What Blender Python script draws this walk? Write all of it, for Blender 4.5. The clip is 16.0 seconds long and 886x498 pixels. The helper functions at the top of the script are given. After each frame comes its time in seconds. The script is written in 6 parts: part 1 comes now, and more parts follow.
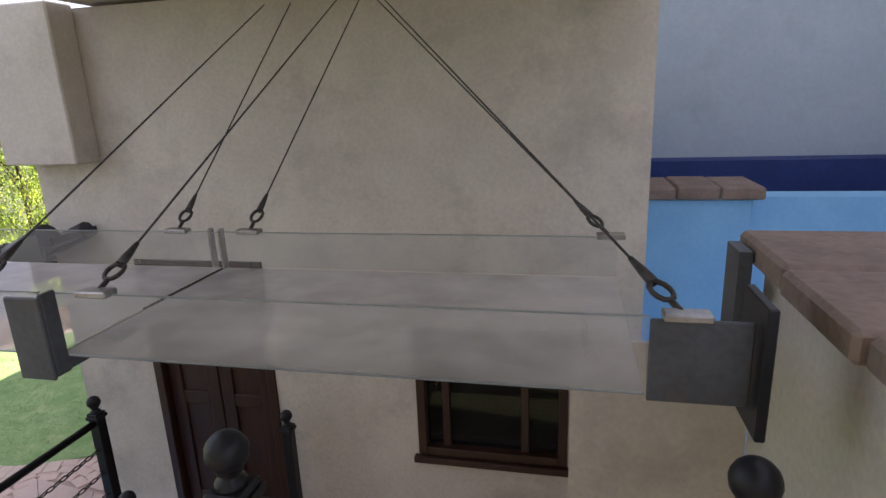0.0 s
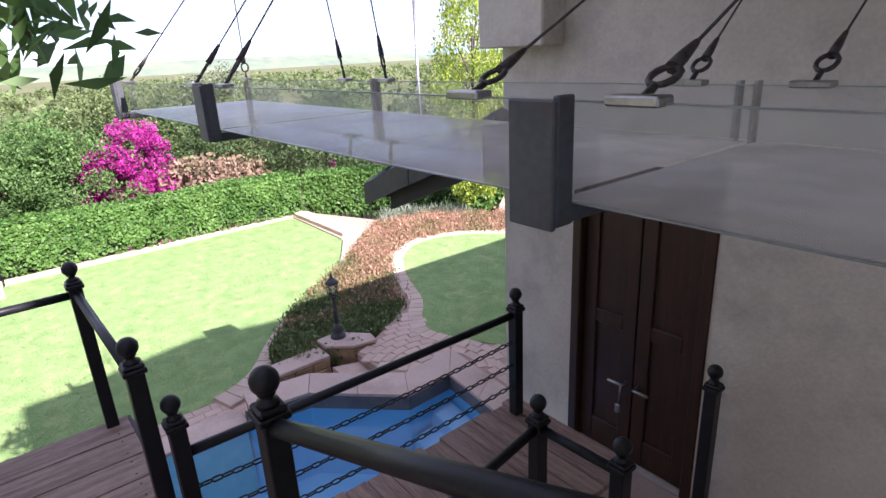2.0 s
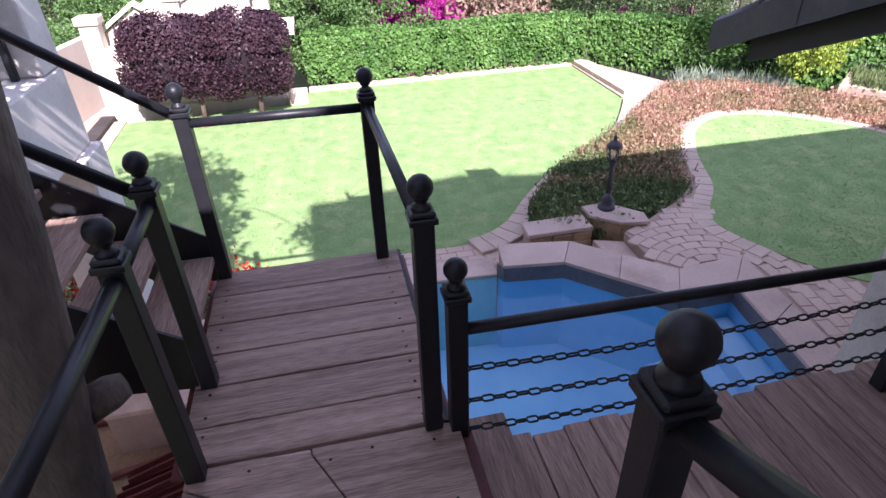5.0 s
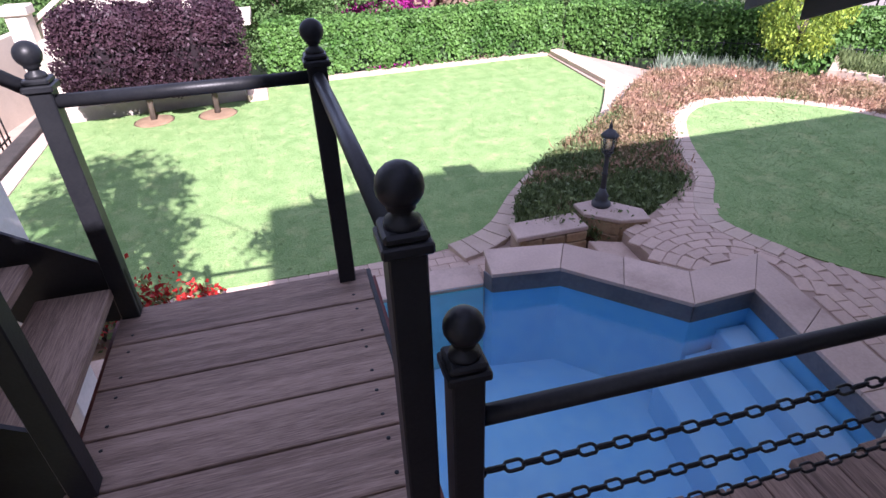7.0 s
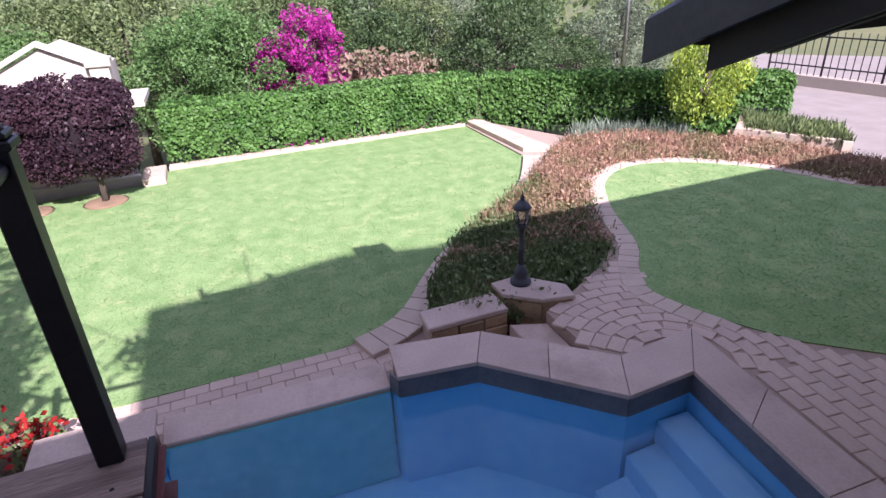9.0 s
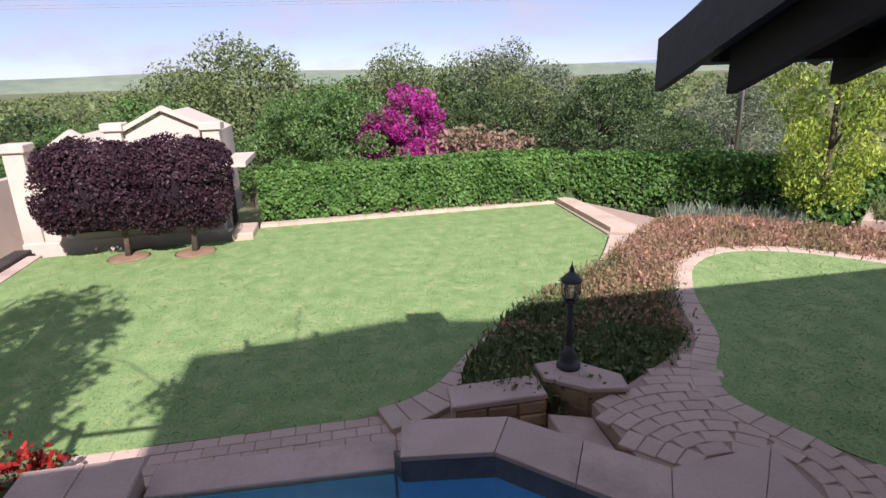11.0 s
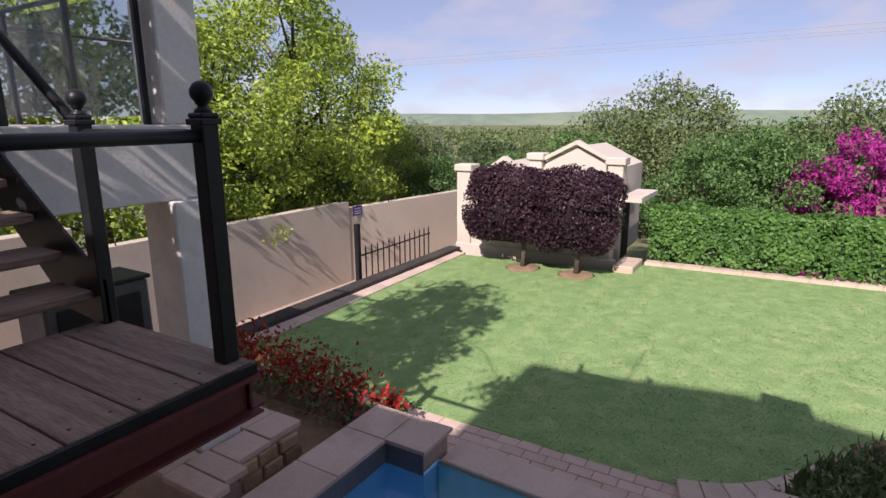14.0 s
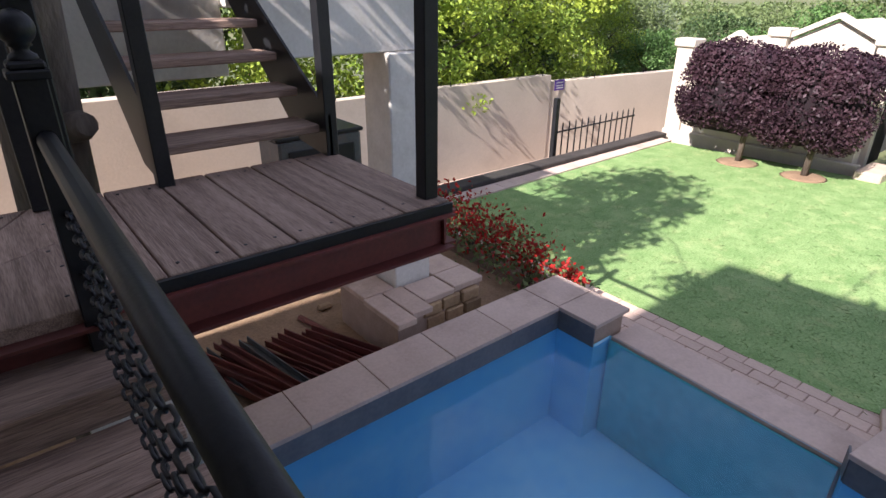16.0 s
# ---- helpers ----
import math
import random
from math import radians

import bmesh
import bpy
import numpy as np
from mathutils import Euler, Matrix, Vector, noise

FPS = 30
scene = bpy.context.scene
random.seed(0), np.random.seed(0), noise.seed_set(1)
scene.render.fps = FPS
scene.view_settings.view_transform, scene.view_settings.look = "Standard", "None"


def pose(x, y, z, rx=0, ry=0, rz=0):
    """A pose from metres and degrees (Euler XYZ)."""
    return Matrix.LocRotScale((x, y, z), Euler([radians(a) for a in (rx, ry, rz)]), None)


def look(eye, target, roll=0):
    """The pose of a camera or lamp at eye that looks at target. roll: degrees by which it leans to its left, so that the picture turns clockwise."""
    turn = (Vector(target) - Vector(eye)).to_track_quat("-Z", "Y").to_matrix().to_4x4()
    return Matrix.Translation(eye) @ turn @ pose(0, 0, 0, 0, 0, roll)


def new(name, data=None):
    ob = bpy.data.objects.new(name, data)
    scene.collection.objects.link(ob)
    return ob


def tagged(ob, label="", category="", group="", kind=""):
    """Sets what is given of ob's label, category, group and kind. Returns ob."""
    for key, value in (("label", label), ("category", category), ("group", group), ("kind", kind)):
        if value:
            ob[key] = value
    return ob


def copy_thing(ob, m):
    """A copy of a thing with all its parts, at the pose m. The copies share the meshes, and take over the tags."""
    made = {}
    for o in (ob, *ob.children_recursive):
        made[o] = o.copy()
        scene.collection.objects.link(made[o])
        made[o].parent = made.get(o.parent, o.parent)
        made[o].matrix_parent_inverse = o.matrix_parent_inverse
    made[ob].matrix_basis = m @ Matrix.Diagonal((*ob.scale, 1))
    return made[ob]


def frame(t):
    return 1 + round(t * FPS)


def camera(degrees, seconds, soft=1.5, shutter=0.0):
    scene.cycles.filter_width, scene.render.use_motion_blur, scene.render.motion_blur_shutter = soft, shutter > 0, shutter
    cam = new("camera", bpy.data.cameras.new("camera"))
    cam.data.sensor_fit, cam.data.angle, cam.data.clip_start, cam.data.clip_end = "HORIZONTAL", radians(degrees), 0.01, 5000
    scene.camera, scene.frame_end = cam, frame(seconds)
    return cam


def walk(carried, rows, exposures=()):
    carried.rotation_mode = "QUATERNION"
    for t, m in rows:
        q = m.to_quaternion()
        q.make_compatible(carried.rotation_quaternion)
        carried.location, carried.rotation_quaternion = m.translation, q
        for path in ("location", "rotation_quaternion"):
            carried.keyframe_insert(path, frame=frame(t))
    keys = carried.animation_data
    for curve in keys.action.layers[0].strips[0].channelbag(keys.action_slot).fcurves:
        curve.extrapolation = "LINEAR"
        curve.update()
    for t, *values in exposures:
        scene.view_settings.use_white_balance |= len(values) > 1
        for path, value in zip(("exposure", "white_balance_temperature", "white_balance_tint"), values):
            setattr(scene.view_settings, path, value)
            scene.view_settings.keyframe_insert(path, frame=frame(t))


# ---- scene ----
cam = camera(75.6, 16.0)
PATH = [
    (0, (0.249, 0.709, 4.472), (-0.172, 2.595, 3.953), -2.3),
    (0.5, (0.120, 0.797, 4.388), (-0.645, 2.57, 3.868), -2.7),
    (1, (-0.088, 0.914, 4.266), (-1.132, 2.538, 3.74), -3.1),
    (1.5, (-0.249, 0.978, 4.203), (-1.578, 2.373, 3.663), -2.9),
    (2, (-0.373, 1.048, 4.125), (-1.859, 2.216, 3.473), -2.9),
    (2.5, (-0.482, 1.119, 4.055), (-2.036, 2.084, 3.244), -3.0),
    (3, (-0.581, 1.138, 4.003), (-2.187, 1.862, 3.057), -3.0),
    (3.5, (-0.694, 1.1, 3.953), (-2.335, 1.61, 2.931), -2.7),
    (4, (-0.840, 1.072, 3.931), (-2.492, 1.465, 2.875), -2.3),
    (4.2, (-0.904, 1.064, 3.929), (-2.558, 1.439, 2.87), -2.2),
    (6.3, (-1.759, 1.092, 3.582), (-3.426, 1.401, 2.522), -1.9),
    (6.5, (-1.802, 1.114, 3.567), (-3.464, 1.43, 2.5), -1.7),
    (7, (-1.961, 1.166, 3.469), (-3.599, 1.588, 2.401), -2.0),
    (7.5, (-2.088, 1.247, 3.403), (-3.688, 1.788, 2.333), -2.5),
    (8, (-2.273, 1.414, 3.304), (-3.861, 1.995, 2.236), -2.2),
    (8.5, (-2.406, 1.63, 3.289), (-4.044, 2.234, 2.313), -3.1),
    (9, (-2.536, 1.74, 3.265), (-4.216, 2.394, 2.4), -2.5),
    (9.2, (-2.609, 1.854, 3.234), (-4.309, 2.512, 2.411), -2.0),
    (11.3, (-2.702, 2.515, 2.944), (-4.608, 2.766, 2.394), -1.4),
    (11.5, (-2.702, 2.587, 2.965), (-4.621, 2.761, 2.428), -1.4),
    (12, (-2.702, 2.778, 2.966), (-4.638, 2.711, 2.465), -1.3),
    (12.5, (-2.700, 2.906, 2.976), (-4.618, 2.587, 2.508), -1.2),
    (13, (-2.699, 3.004, 2.992), (-4.561, 2.429, 2.542), -1.0),
    (13.1, (-2.699, 3.02, 2.995), (-4.543, 2.384, 2.551), -1.1),
    (13.5, (-2.695, 3.099, 3.0), (-4.452, 2.253, 2.555), -0.7),
    (14, (-2.702, 3.132, 2.964), (-4.369, 2.12, 2.521), -0.4),
    (14.5, (-2.696, 3.122, 2.908), (-4.276, 1.984, 2.45), -0.4),
    (15, (-2.690, 3.121, 2.861), (-4.097, 1.822, 2.285), -0.2),
    (15.5, (-2.673, 3.131, 2.861), (-3.931, 1.756, 2.135), 0.3),
    (16, (-2.649, 3.147, 2.849), (-3.798, 1.736, 2.019), 0.4),
]
EXPOSURES = [(0, 1.9, 6850, 22), (1.0, 1.65, 6750, 23), (2.0, 1.55, 6200, 28), (3.0, 1.55, 6000, 33), (4.2, 1.55, 5950, 33), (6.5, 1.5, 5850, 31), (9.0, 1.1, 5850, 33), (11.5, 0.45, 6350, 25), (12.5, 0.35, 6400, 24), (14.0, 0.4, 6400, 25), (15.0, 0.7, 6300, 24), (16.0, 1.2, 6300, 19)]
walk(cam, [(t, look(eye, target, roll)) for t, eye, target, roll in PATH], EXPOSURES)

# ---------------------------------------------------------------- world and sun
SUN_ELEV = 40.0
SUN_TO = Vector((-0.993, -0.12, -math.tan(radians(SUN_ELEV)))).normalized()
world = bpy.data.worlds.new("sky")
scene.world = world
world.use_nodes = True
wn, wl = world.node_tree.nodes, world.node_tree.links
wn.clear()
w_out = wn.new("ShaderNodeOutputWorld")
w_bg = wn.new("ShaderNodeBackground")
w_bg.inputs["Strength"].default_value = 0.086
w_sky = wn.new("ShaderNodeTexSky")
w_sky.sky_type = "NISHITA"
w_sky.sun_disc = False
w_sky.sun_elevation = radians(SUN_ELEV)
w_sky.sun_rotation = math.atan2(-SUN_TO.x, -SUN_TO.y)
w_sky.air_density, w_sky.dust_density, w_sky.ozone_density = 0.62, 0.1, 3.0
w_co = wn.new("ShaderNodeTexCoord")
w_map = wn.new("ShaderNodeMapping")
w_map.inputs["Scale"].default_value = (3.4, 3.4, 9.5)
w_noise = wn.new("ShaderNodeTexNoise")
w_noise.inputs["Scale"].default_value, w_noise.inputs["Detail"].default_value, w_noise.inputs["Roughness"].default_value = 1.5, 6.0, 0.55
w_ramp = wn.new("ShaderNodeValToRGB")
w_ramp.color_ramp.elements[0].position, w_ramp.color_ramp.elements[1].position = 0.47, 0.74
w_ramp.color_ramp.elements[0].color = (0.38, 0.38, 0.38, 1)
w_mix = wn.new("ShaderNodeMixRGB")
w_mix.inputs[2].default_value = (5.3, 5.45, 6.2, 1)
wl.new(w_co.outputs["Generated"], w_map.inputs["Vector"])
wl.new(w_map.outputs["Vector"], w_noise.inputs["Vector"])
wl.new(w_noise.outputs["Fac"], w_ramp.inputs["Fac"])
wl.new(w_ramp.outputs["Color"], w_mix.inputs[0])
wl.new(w_sky.outputs["Color"], w_mix.inputs[1])
wl.new(w_mix.outputs["Color"], w_bg.inputs["Color"])
wl.new(w_bg.outputs["Background"], w_out.inputs["Surface"])
sun = new("sun", bpy.data.lights.new("sun", "SUN"))
sun.data.energy, sun.data.angle, sun.data.color = 5.0, radians(0.5), (1.0, 0.94, 0.85)
sun.matrix_world = look((0, 0, 30), Vector((0, 0, 30)) + SUN_TO)


# ---------------------------------------------------------------- materials
def mat(name, base, alt=None, rough=0.7, metal=0.0, scale=6.0, fine=60.0, bump=0.15, mix=0.5, stretch=(1, 1, 1), rand=0.0, bumpdist=0.01, spec=0.5, lo=0.35, hi=0.65, stain=None, stain_scale=1.2, coord="Object"):
    """Two scales of noise over two colours, with a fine bump; rand: how far single pieces differ in brightness."""
    m = bpy.data.materials.new(name)
    m.use_nodes = True
    n, l = m.node_tree.nodes, m.node_tree.links
    b = n["Principled BSDF"]
    b.inputs["Roughness"].default_value, b.inputs["Metallic"].default_value = rough, metal
    b.inputs["Specular IOR Level"].default_value = spec
    alt = alt or [c * 0.75 for c in base]
    co, mp = n.new("ShaderNodeTexCoord"), n.new("ShaderNodeMapping")
    mp.inputs["Scale"].default_value = stretch
    l.new(co.outputs[coord], mp.inputs["Vector"])
    big, small = n.new("ShaderNodeTexNoise"), n.new("ShaderNodeTexNoise")
    big.inputs["Scale"].default_value, big.inputs["Detail"].default_value = scale, 5.0
    small.inputs["Scale"].default_value, small.inputs["Detail"].default_value = fine, 4.0
    l.new(mp.outputs["Vector"], big.inputs["Vector"])
    l.new(mp.outputs["Vector"], small.inputs["Vector"])
    ramp = n.new("ShaderNodeValToRGB")
    ramp.color_ramp.elements[0].position, ramp.color_ramp.elements[1].position = lo, hi
    ramp.color_ramp.elements[0].color, ramp.color_ramp.elements[1].color = (*alt, 1), (*base, 1)
    add = n.new("ShaderNodeMath")
    add.operation = "MULTIPLY_ADD"
    add.inputs[1].default_value, add.inputs[2].default_value = mix, (1 - mix) * 0.5
    half = n.new("ShaderNodeMath")
    half.operation = "MULTIPLY_ADD"
    l.new(small.outputs["Fac"], add.inputs[0])
    half.inputs[1].default_value = 1 - mix * 0.5
    l.new(big.outputs["Fac"], half.inputs[0])
    off = n.new("ShaderNodeMath")
    off.operation = "SUBTRACT"
    off.inputs[1].default_value = 0.5 - mix * 0.25
    l.new(add.outputs[0], off.inputs[0])
    l.new(off.outputs[0], half.inputs[2])
    l.new(half.outputs[0], ramp.inputs["Fac"])
    col = ramp.outputs["Color"]
    if stain:
        st = n.new("ShaderNodeTexNoise")
        st.inputs["Scale"].default_value, st.inputs["Detail"].default_value, st.inputs["Roughness"].default_value = stain_scale, 8.0, 0.7
        l.new(mp.outputs["Vector"], st.inputs["Vector"])
        sr = n.new("ShaderNodeValToRGB")
        sr.color_ramp.elements[0].position, sr.color_ramp.elements[1].position = 0.52, 0.72
        sr.color_ramp.elements[1].color = (0.7, 0.7, 0.7, 1)
        l.new(st.outputs["Fac"], sr.inputs["Fac"])
        mx = n.new("ShaderNodeMixRGB")
        mx.inputs[2].default_value = (*stain, 1)
        l.new(sr.outputs["Color"], mx.inputs[0])
        l.new(col, mx.inputs[1])
        col = mx.outputs["Color"]
    if rand:
        info = n.new("ShaderNodeObjectInfo")
        geo = n.new("ShaderNodeNewGeometry")
        sm = n.new("ShaderNodeMath")
        sm.operation = "ADD"
        l.new(info.outputs["Random"], sm.inputs[0])
        l.new(geo.outputs["Random Per Island"], sm.inputs[1])
        fr = n.new("ShaderNodeMath")
        fr.operation = "FRACT"
        l.new(sm.outputs[0], fr.inputs[0])
        mr = n.new("ShaderNodeMapRange")
        mr.inputs["To Min"].default_value, mr.inputs["To Max"].default_value = 1 - rand, 1 + rand
        l.new(fr.outputs[0], mr.inputs["Value"])
        hsv = n.new("ShaderNodeHueSaturation")
        l.new(mr.outputs["Result"], hsv.inputs["Value"])
        l.new(col, hsv.inputs["Color"])
        col = hsv.outputs["Color"]
    l.new(col, b.inputs["Base Color"])
    if bump:
        bp = n.new("ShaderNodeBump")
        bp.inputs["Strength"].default_value, bp.inputs["Distance"].default_value = bump, bumpdist
        l.new(small.outputs["Fac"], bp.inputs["Height"])
        l.new(bp.outputs["Normal"], b.inputs["Normal"])
    return m


def clear_mat(name, tint, ior, rough, dust=0.0, dust_col=(0.6, 0.58, 0.55), wave=0.0, wave_scale=3.0):
    """Thin clear sheet: see-through, with gloss by Fresnel, and a film of dust."""
    m = bpy.data.materials.new(name)
    m.use_nodes = True
    n, l = m.node_tree.nodes, m.node_tree.links
    n.clear()
    out, tr, gl = n.new("ShaderNodeOutputMaterial"), n.new("ShaderNodeBsdfTransparent"), n.new("ShaderNodeBsdfGlossy")
    tr.inputs["Color"].default_value = (*tint, 1)
    gl.inputs["Roughness"].default_value = rough
    fr, mx = n.new("ShaderNodeFresnel"), n.new("ShaderNodeMixShader")
    fr.inputs["IOR"].default_value = ior
    l.new(fr.outputs["Fac"], mx.inputs[0])
    l.new(tr.outputs[0], mx.inputs[1])
    l.new(gl.outputs[0], mx.inputs[2])
    last = mx
    if wave:
        co, no, bp = n.new("ShaderNodeTexCoord"), n.new("ShaderNodeTexNoise"), n.new("ShaderNodeBump")
        no.inputs["Scale"].default_value, no.inputs["Detail"].default_value = wave_scale, 3.0
        l.new(co.outputs["Object"], no.inputs["Vector"])
        l.new(no.outputs["Fac"], bp.inputs["Height"])
        bp.inputs["Strength"].default_value, bp.inputs["Distance"].default_value = wave, 0.03
        l.new(bp.outputs["Normal"], gl.inputs["Normal"])
        l.new(bp.outputs["Normal"], fr.inputs["Normal"])
    if dust:
        co2, no2, df, mx2, ra = n.new("ShaderNodeTexCoord"), n.new("ShaderNodeTexNoise"), n.new("ShaderNodeBsdfDiffuse"), n.new("ShaderNodeMixShader"), n.new("ShaderNodeMapRange")
        no2.inputs["Scale"].default_value, no2.inputs["Detail"].default_value = 4.0, 6.0
        l.new(co2.outputs["Object"], no2.inputs["Vector"])
        ra.inputs["From Min"].default_value, ra.inputs["From Max"].default_value = 0.3, 0.7
        ra.inputs["To Min"].default_value, ra.inputs["To Max"].default_value = dust * 0.7, dust * 1.3
        l.new(no2.outputs["Fac"], ra.inputs["Value"])
        df.inputs["Color"].default_value = (*dust_col, 1)
        l.new(ra.outputs["Result"], mx2.inputs[0])
        l.new(mx.outputs[0], mx2.inputs[1])
        l.new(df.outputs[0], mx2.inputs[2])
        last = mx2
    l.new(last.outputs[0], out.inputs["Surface"])
    return m


def leaf_mat(name, a, b, rough=0.5, rand=0.35):
    m = mat(name, a, b, rough=rough, scale=1.5, fine=9.0, bump=0.0, rand=rand, spec=0.25)
    n, l = m.node_tree.nodes, m.node_tree.links
    out = [x for x in n if x.type == "OUTPUT_MATERIAL"][0]
    bs = n["Principled BSDF"]
    tl, mx = n.new("ShaderNodeBsdfTranslucent"), n.new("ShaderNodeMixShader")
    mx.inputs[0].default_value = 0.3
    src = bs.inputs["Base Color"].links[0].from_socket
    l.new(src, tl.inputs["Color"])
    l.new(bs.outputs[0], mx.inputs[1])
    l.new(tl.outputs[0], mx.inputs[2])
    l.new(mx.outputs[0], out.inputs["Surface"])
    return m


M = {}
M["plaster"] = mat("plaster_cream", (0.66, 0.61, 0.53), (0.55, 0.50, 0.43), rough=0.85, scale=2.0, fine=45, bump=0.25, stain=(0.36, 0.33, 0.29), stain_scale=1.6)
M["white"] = mat("plaster_white", (0.72, 0.69, 0.64), (0.62, 0.59, 0.54), rough=0.8, scale=2.0, fine=40, bump=0.2, stain=(0.42, 0.39, 0.35), stain_scale=1.2)
M["boundary"] = mat("plaster_boundary", (0.56, 0.48, 0.40), (0.50, 0.43, 0.355), rough=0.9, scale=1.2, fine=30, bump=0.2, stain=(0.42, 0.35, 0.29), stain_scale=0.8)
M["blue"] = mat("blue_paint", (0.25, 0.57, 0.85), (0.21, 0.50, 0.80), rough=0.7, scale=3, fine=30)
M["navy"] = mat("navy_paint", (0.02, 0.05, 0.20), (0.015, 0.035, 0.15), rough=0.6, scale=3, fine=30)
M["paleblue"] = mat("pale_blue_plaster", (0.50, 0.60, 0.66), (0.43, 0.53, 0.59), rough=0.85, scale=1.5, fine=30, stain=(0.36, 0.45, 0.5), stain_scale=1.5)
M["steel"] = mat("black_painted_steel", (0.010, 0.011, 0.014), (0.018, 0.019, 0.022), rough=0.42, scale=8, fine=90, bump=0.06, spec=0.32)
M["greysteel"] = mat("grey_painted_steel", (0.085, 0.095, 0.105), (0.05, 0.056, 0.062), rough=0.5, scale=7, fine=60, bump=0.1, stain=(0.12, 0.08, 0.05), stain_scale=4)
M["redsteel"] = mat("red_oxide_steel", (0.16, 0.036, 0.03), (0.10, 0.025, 0.022), rough=0.6, scale=4, fine=50, bump=0.1, rand=0.2)
M["chrome"] = mat("stainless_steel", (0.5, 0.49, 0.47), (0.35, 0.34, 0.32), rough=0.35, metal=1.0, scale=20, fine=100, bump=0.05)
M["cable"] = mat("wire_rope", (0.10, 0.09, 0.085), (0.05, 0.045, 0.04), rough=0.5, metal=0.6, scale=60, fine=300, bump=0.3)
M["wood_y"] = mat("weathered_plank", (0.43, 0.305, 0.245), (0.21, 0.14, 0.11), rough=0.75, scale=3.0, fine=26, bump=0.5, stretch=(9, 0.5, 9), rand=0.14, mix=0.8, stain=(0.075, 0.05, 0.04), stain_scale=0.9)
M["wood_x"] = mat("weathered_tread", (0.41, 0.285, 0.225), (0.19, 0.125, 0.098), rough=0.75, scale=3.0, fine=26, bump=0.5, stretch=(0.5, 9, 9), rand=0.14, mix=0.8, stain=(0.075, 0.05, 0.04), stain_scale=0.9)
M["door"] = mat("dark_brown_timber", (0.05, 0.02, 0.011), (0.026, 0.011, 0.007), rough=0.45, scale=3, fine=30, stretch=(8, 8, 0.7), bump=0.15)
M["doorglass"] = clear_mat("dark_glass", (0.10, 0.085, 0.075), 1.3, 0.02, dust=0.02)
# near-black base colour stands in for unlit depth in openings
M["dark"] = mat("unlit_dark", (0.03, 0.025, 0.022), rough=0.9)
M["glass"] = clear_mat("dusty_glass", (0.80, 0.84, 0.84), 1.75, 0.03, dust=0.62, dust_col=(0.66, 0.62, 0.58))
M["glassedge"] = mat("glass_edge", (0.30, 0.33, 0.32), (0.2, 0.23, 0.22), rough=0.3, scale=9, fine=80)
M["sheetglass"] = clear_mat("canopy_glass", (0.90, 0.93, 0.93), 1.3, 0.03, dust=0.2, dust_col=(0.6, 0.58, 0.55))
M["clearglass"] = clear_mat("clear_glass", (0.82, 0.88, 0.88), 1.5, 0.01, dust=0.05)
M["water"] = clear_mat("pool_water", (0.76, 0.91, 1.0), 1.38, 0.02, wave=0.3, wave_scale=2.2)
M["poolblue"] = mat("pool_plaster", (0.48, 0.82, 0.98), (0.34, 0.71, 0.96), rough=0.7, scale=1.1, fine=7, bump=0.1, stain=(0.60, 0.86, 0.98), stain_scale=1.3)
M["poolstep"] = mat("pool_step_plaster", (0.52, 0.80, 0.96), (0.44, 0.74, 0.94), rough=0.7, scale=2, fine=9)
M["teal"] = mat("teal_plaster", (0.30, 0.78, 0.74), (0.20, 0.66, 0.66), rough=0.6, scale=2, fine=9, stain=(0.2, 0.42, 0.44))
M["slate"] = mat("dark_pool_band", (0.10, 0.105, 0.12), (0.15, 0.15, 0.16), rough=0.5, scale=5, fine=30)
M["coping"] = mat("sandstone_coping", (0.58, 0.45, 0.385), (0.49, 0.375, 0.315), rough=0.8, scale=2.5, fine=40, bump=0.2, rand=0.08, stain=(0.30, 0.22, 0.18))
M["paver"] = mat("cast_paver", (0.60, 0.455, 0.375), (0.51, 0.38, 0.31), rough=0.85, scale=5, fine=40, bump=0.3, rand=0.07, stain=(0.30, 0.21, 0.17))
M["joint"] = mat("paving_bed", (0.42, 0.31, 0.25), (0.33, 0.24, 0.19), rough=0.95, scale=6, fine=60, bump=0.3)
M["kerb"] = mat("cast_edging", (0.58, 0.46, 0.37), (0.50, 0.39, 0.31), rough=0.85, scale=4, fine=40, bump=0.25, rand=0.08)
M["darkkerb"] = mat("dark_stained_kerb", (0.05, 0.042, 0.038), (0.03, 0.026, 0.024), rough=0.8, scale=5, fine=40, bump=0.3, stain=(0.10, 0.085, 0.075))
M["stone"] = mat("yellow_sandstone", (0.42, 0.29, 0.165), (0.28, 0.18, 0.105), rough=0.85, scale=5, fine=30, bump=0.45, rand=0.25)
M["slab"] = mat("slate_coping", (0.30, 0.22, 0.175), (0.20, 0.15, 0.12), rough=0.8, scale=6, fine=40, bump=0.4, rand=0.1)
M["grass"] = mat("lawn_turf", (0.26, 0.375, 0.155), (0.15, 0.265, 0.09), rough=0.9, scale=3.4, fine=45, bump=0.4, bumpdist=0.015, mix=0.8, stain=(0.39, 0.435, 0.205), stain_scale=3.6, spec=0.2)
M["blade"] = leaf_mat("grass_blade", (0.26, 0.39, 0.16), (0.17, 0.29, 0.10), rand=0.2)
M["earth"] = mat("garden_soil", (0.16, 0.095, 0.06), (0.10, 0.06, 0.04), rough=1.0, scale=4, fine=40, bump=0.6, bumpdist=0.03)
M["sand"] = mat("sandy_soil", (0.30, 0.20, 0.125), (0.20, 0.13, 0.08), rough=1.0, scale=4, fine=40, bump=0.5, bumpdist=0.02)
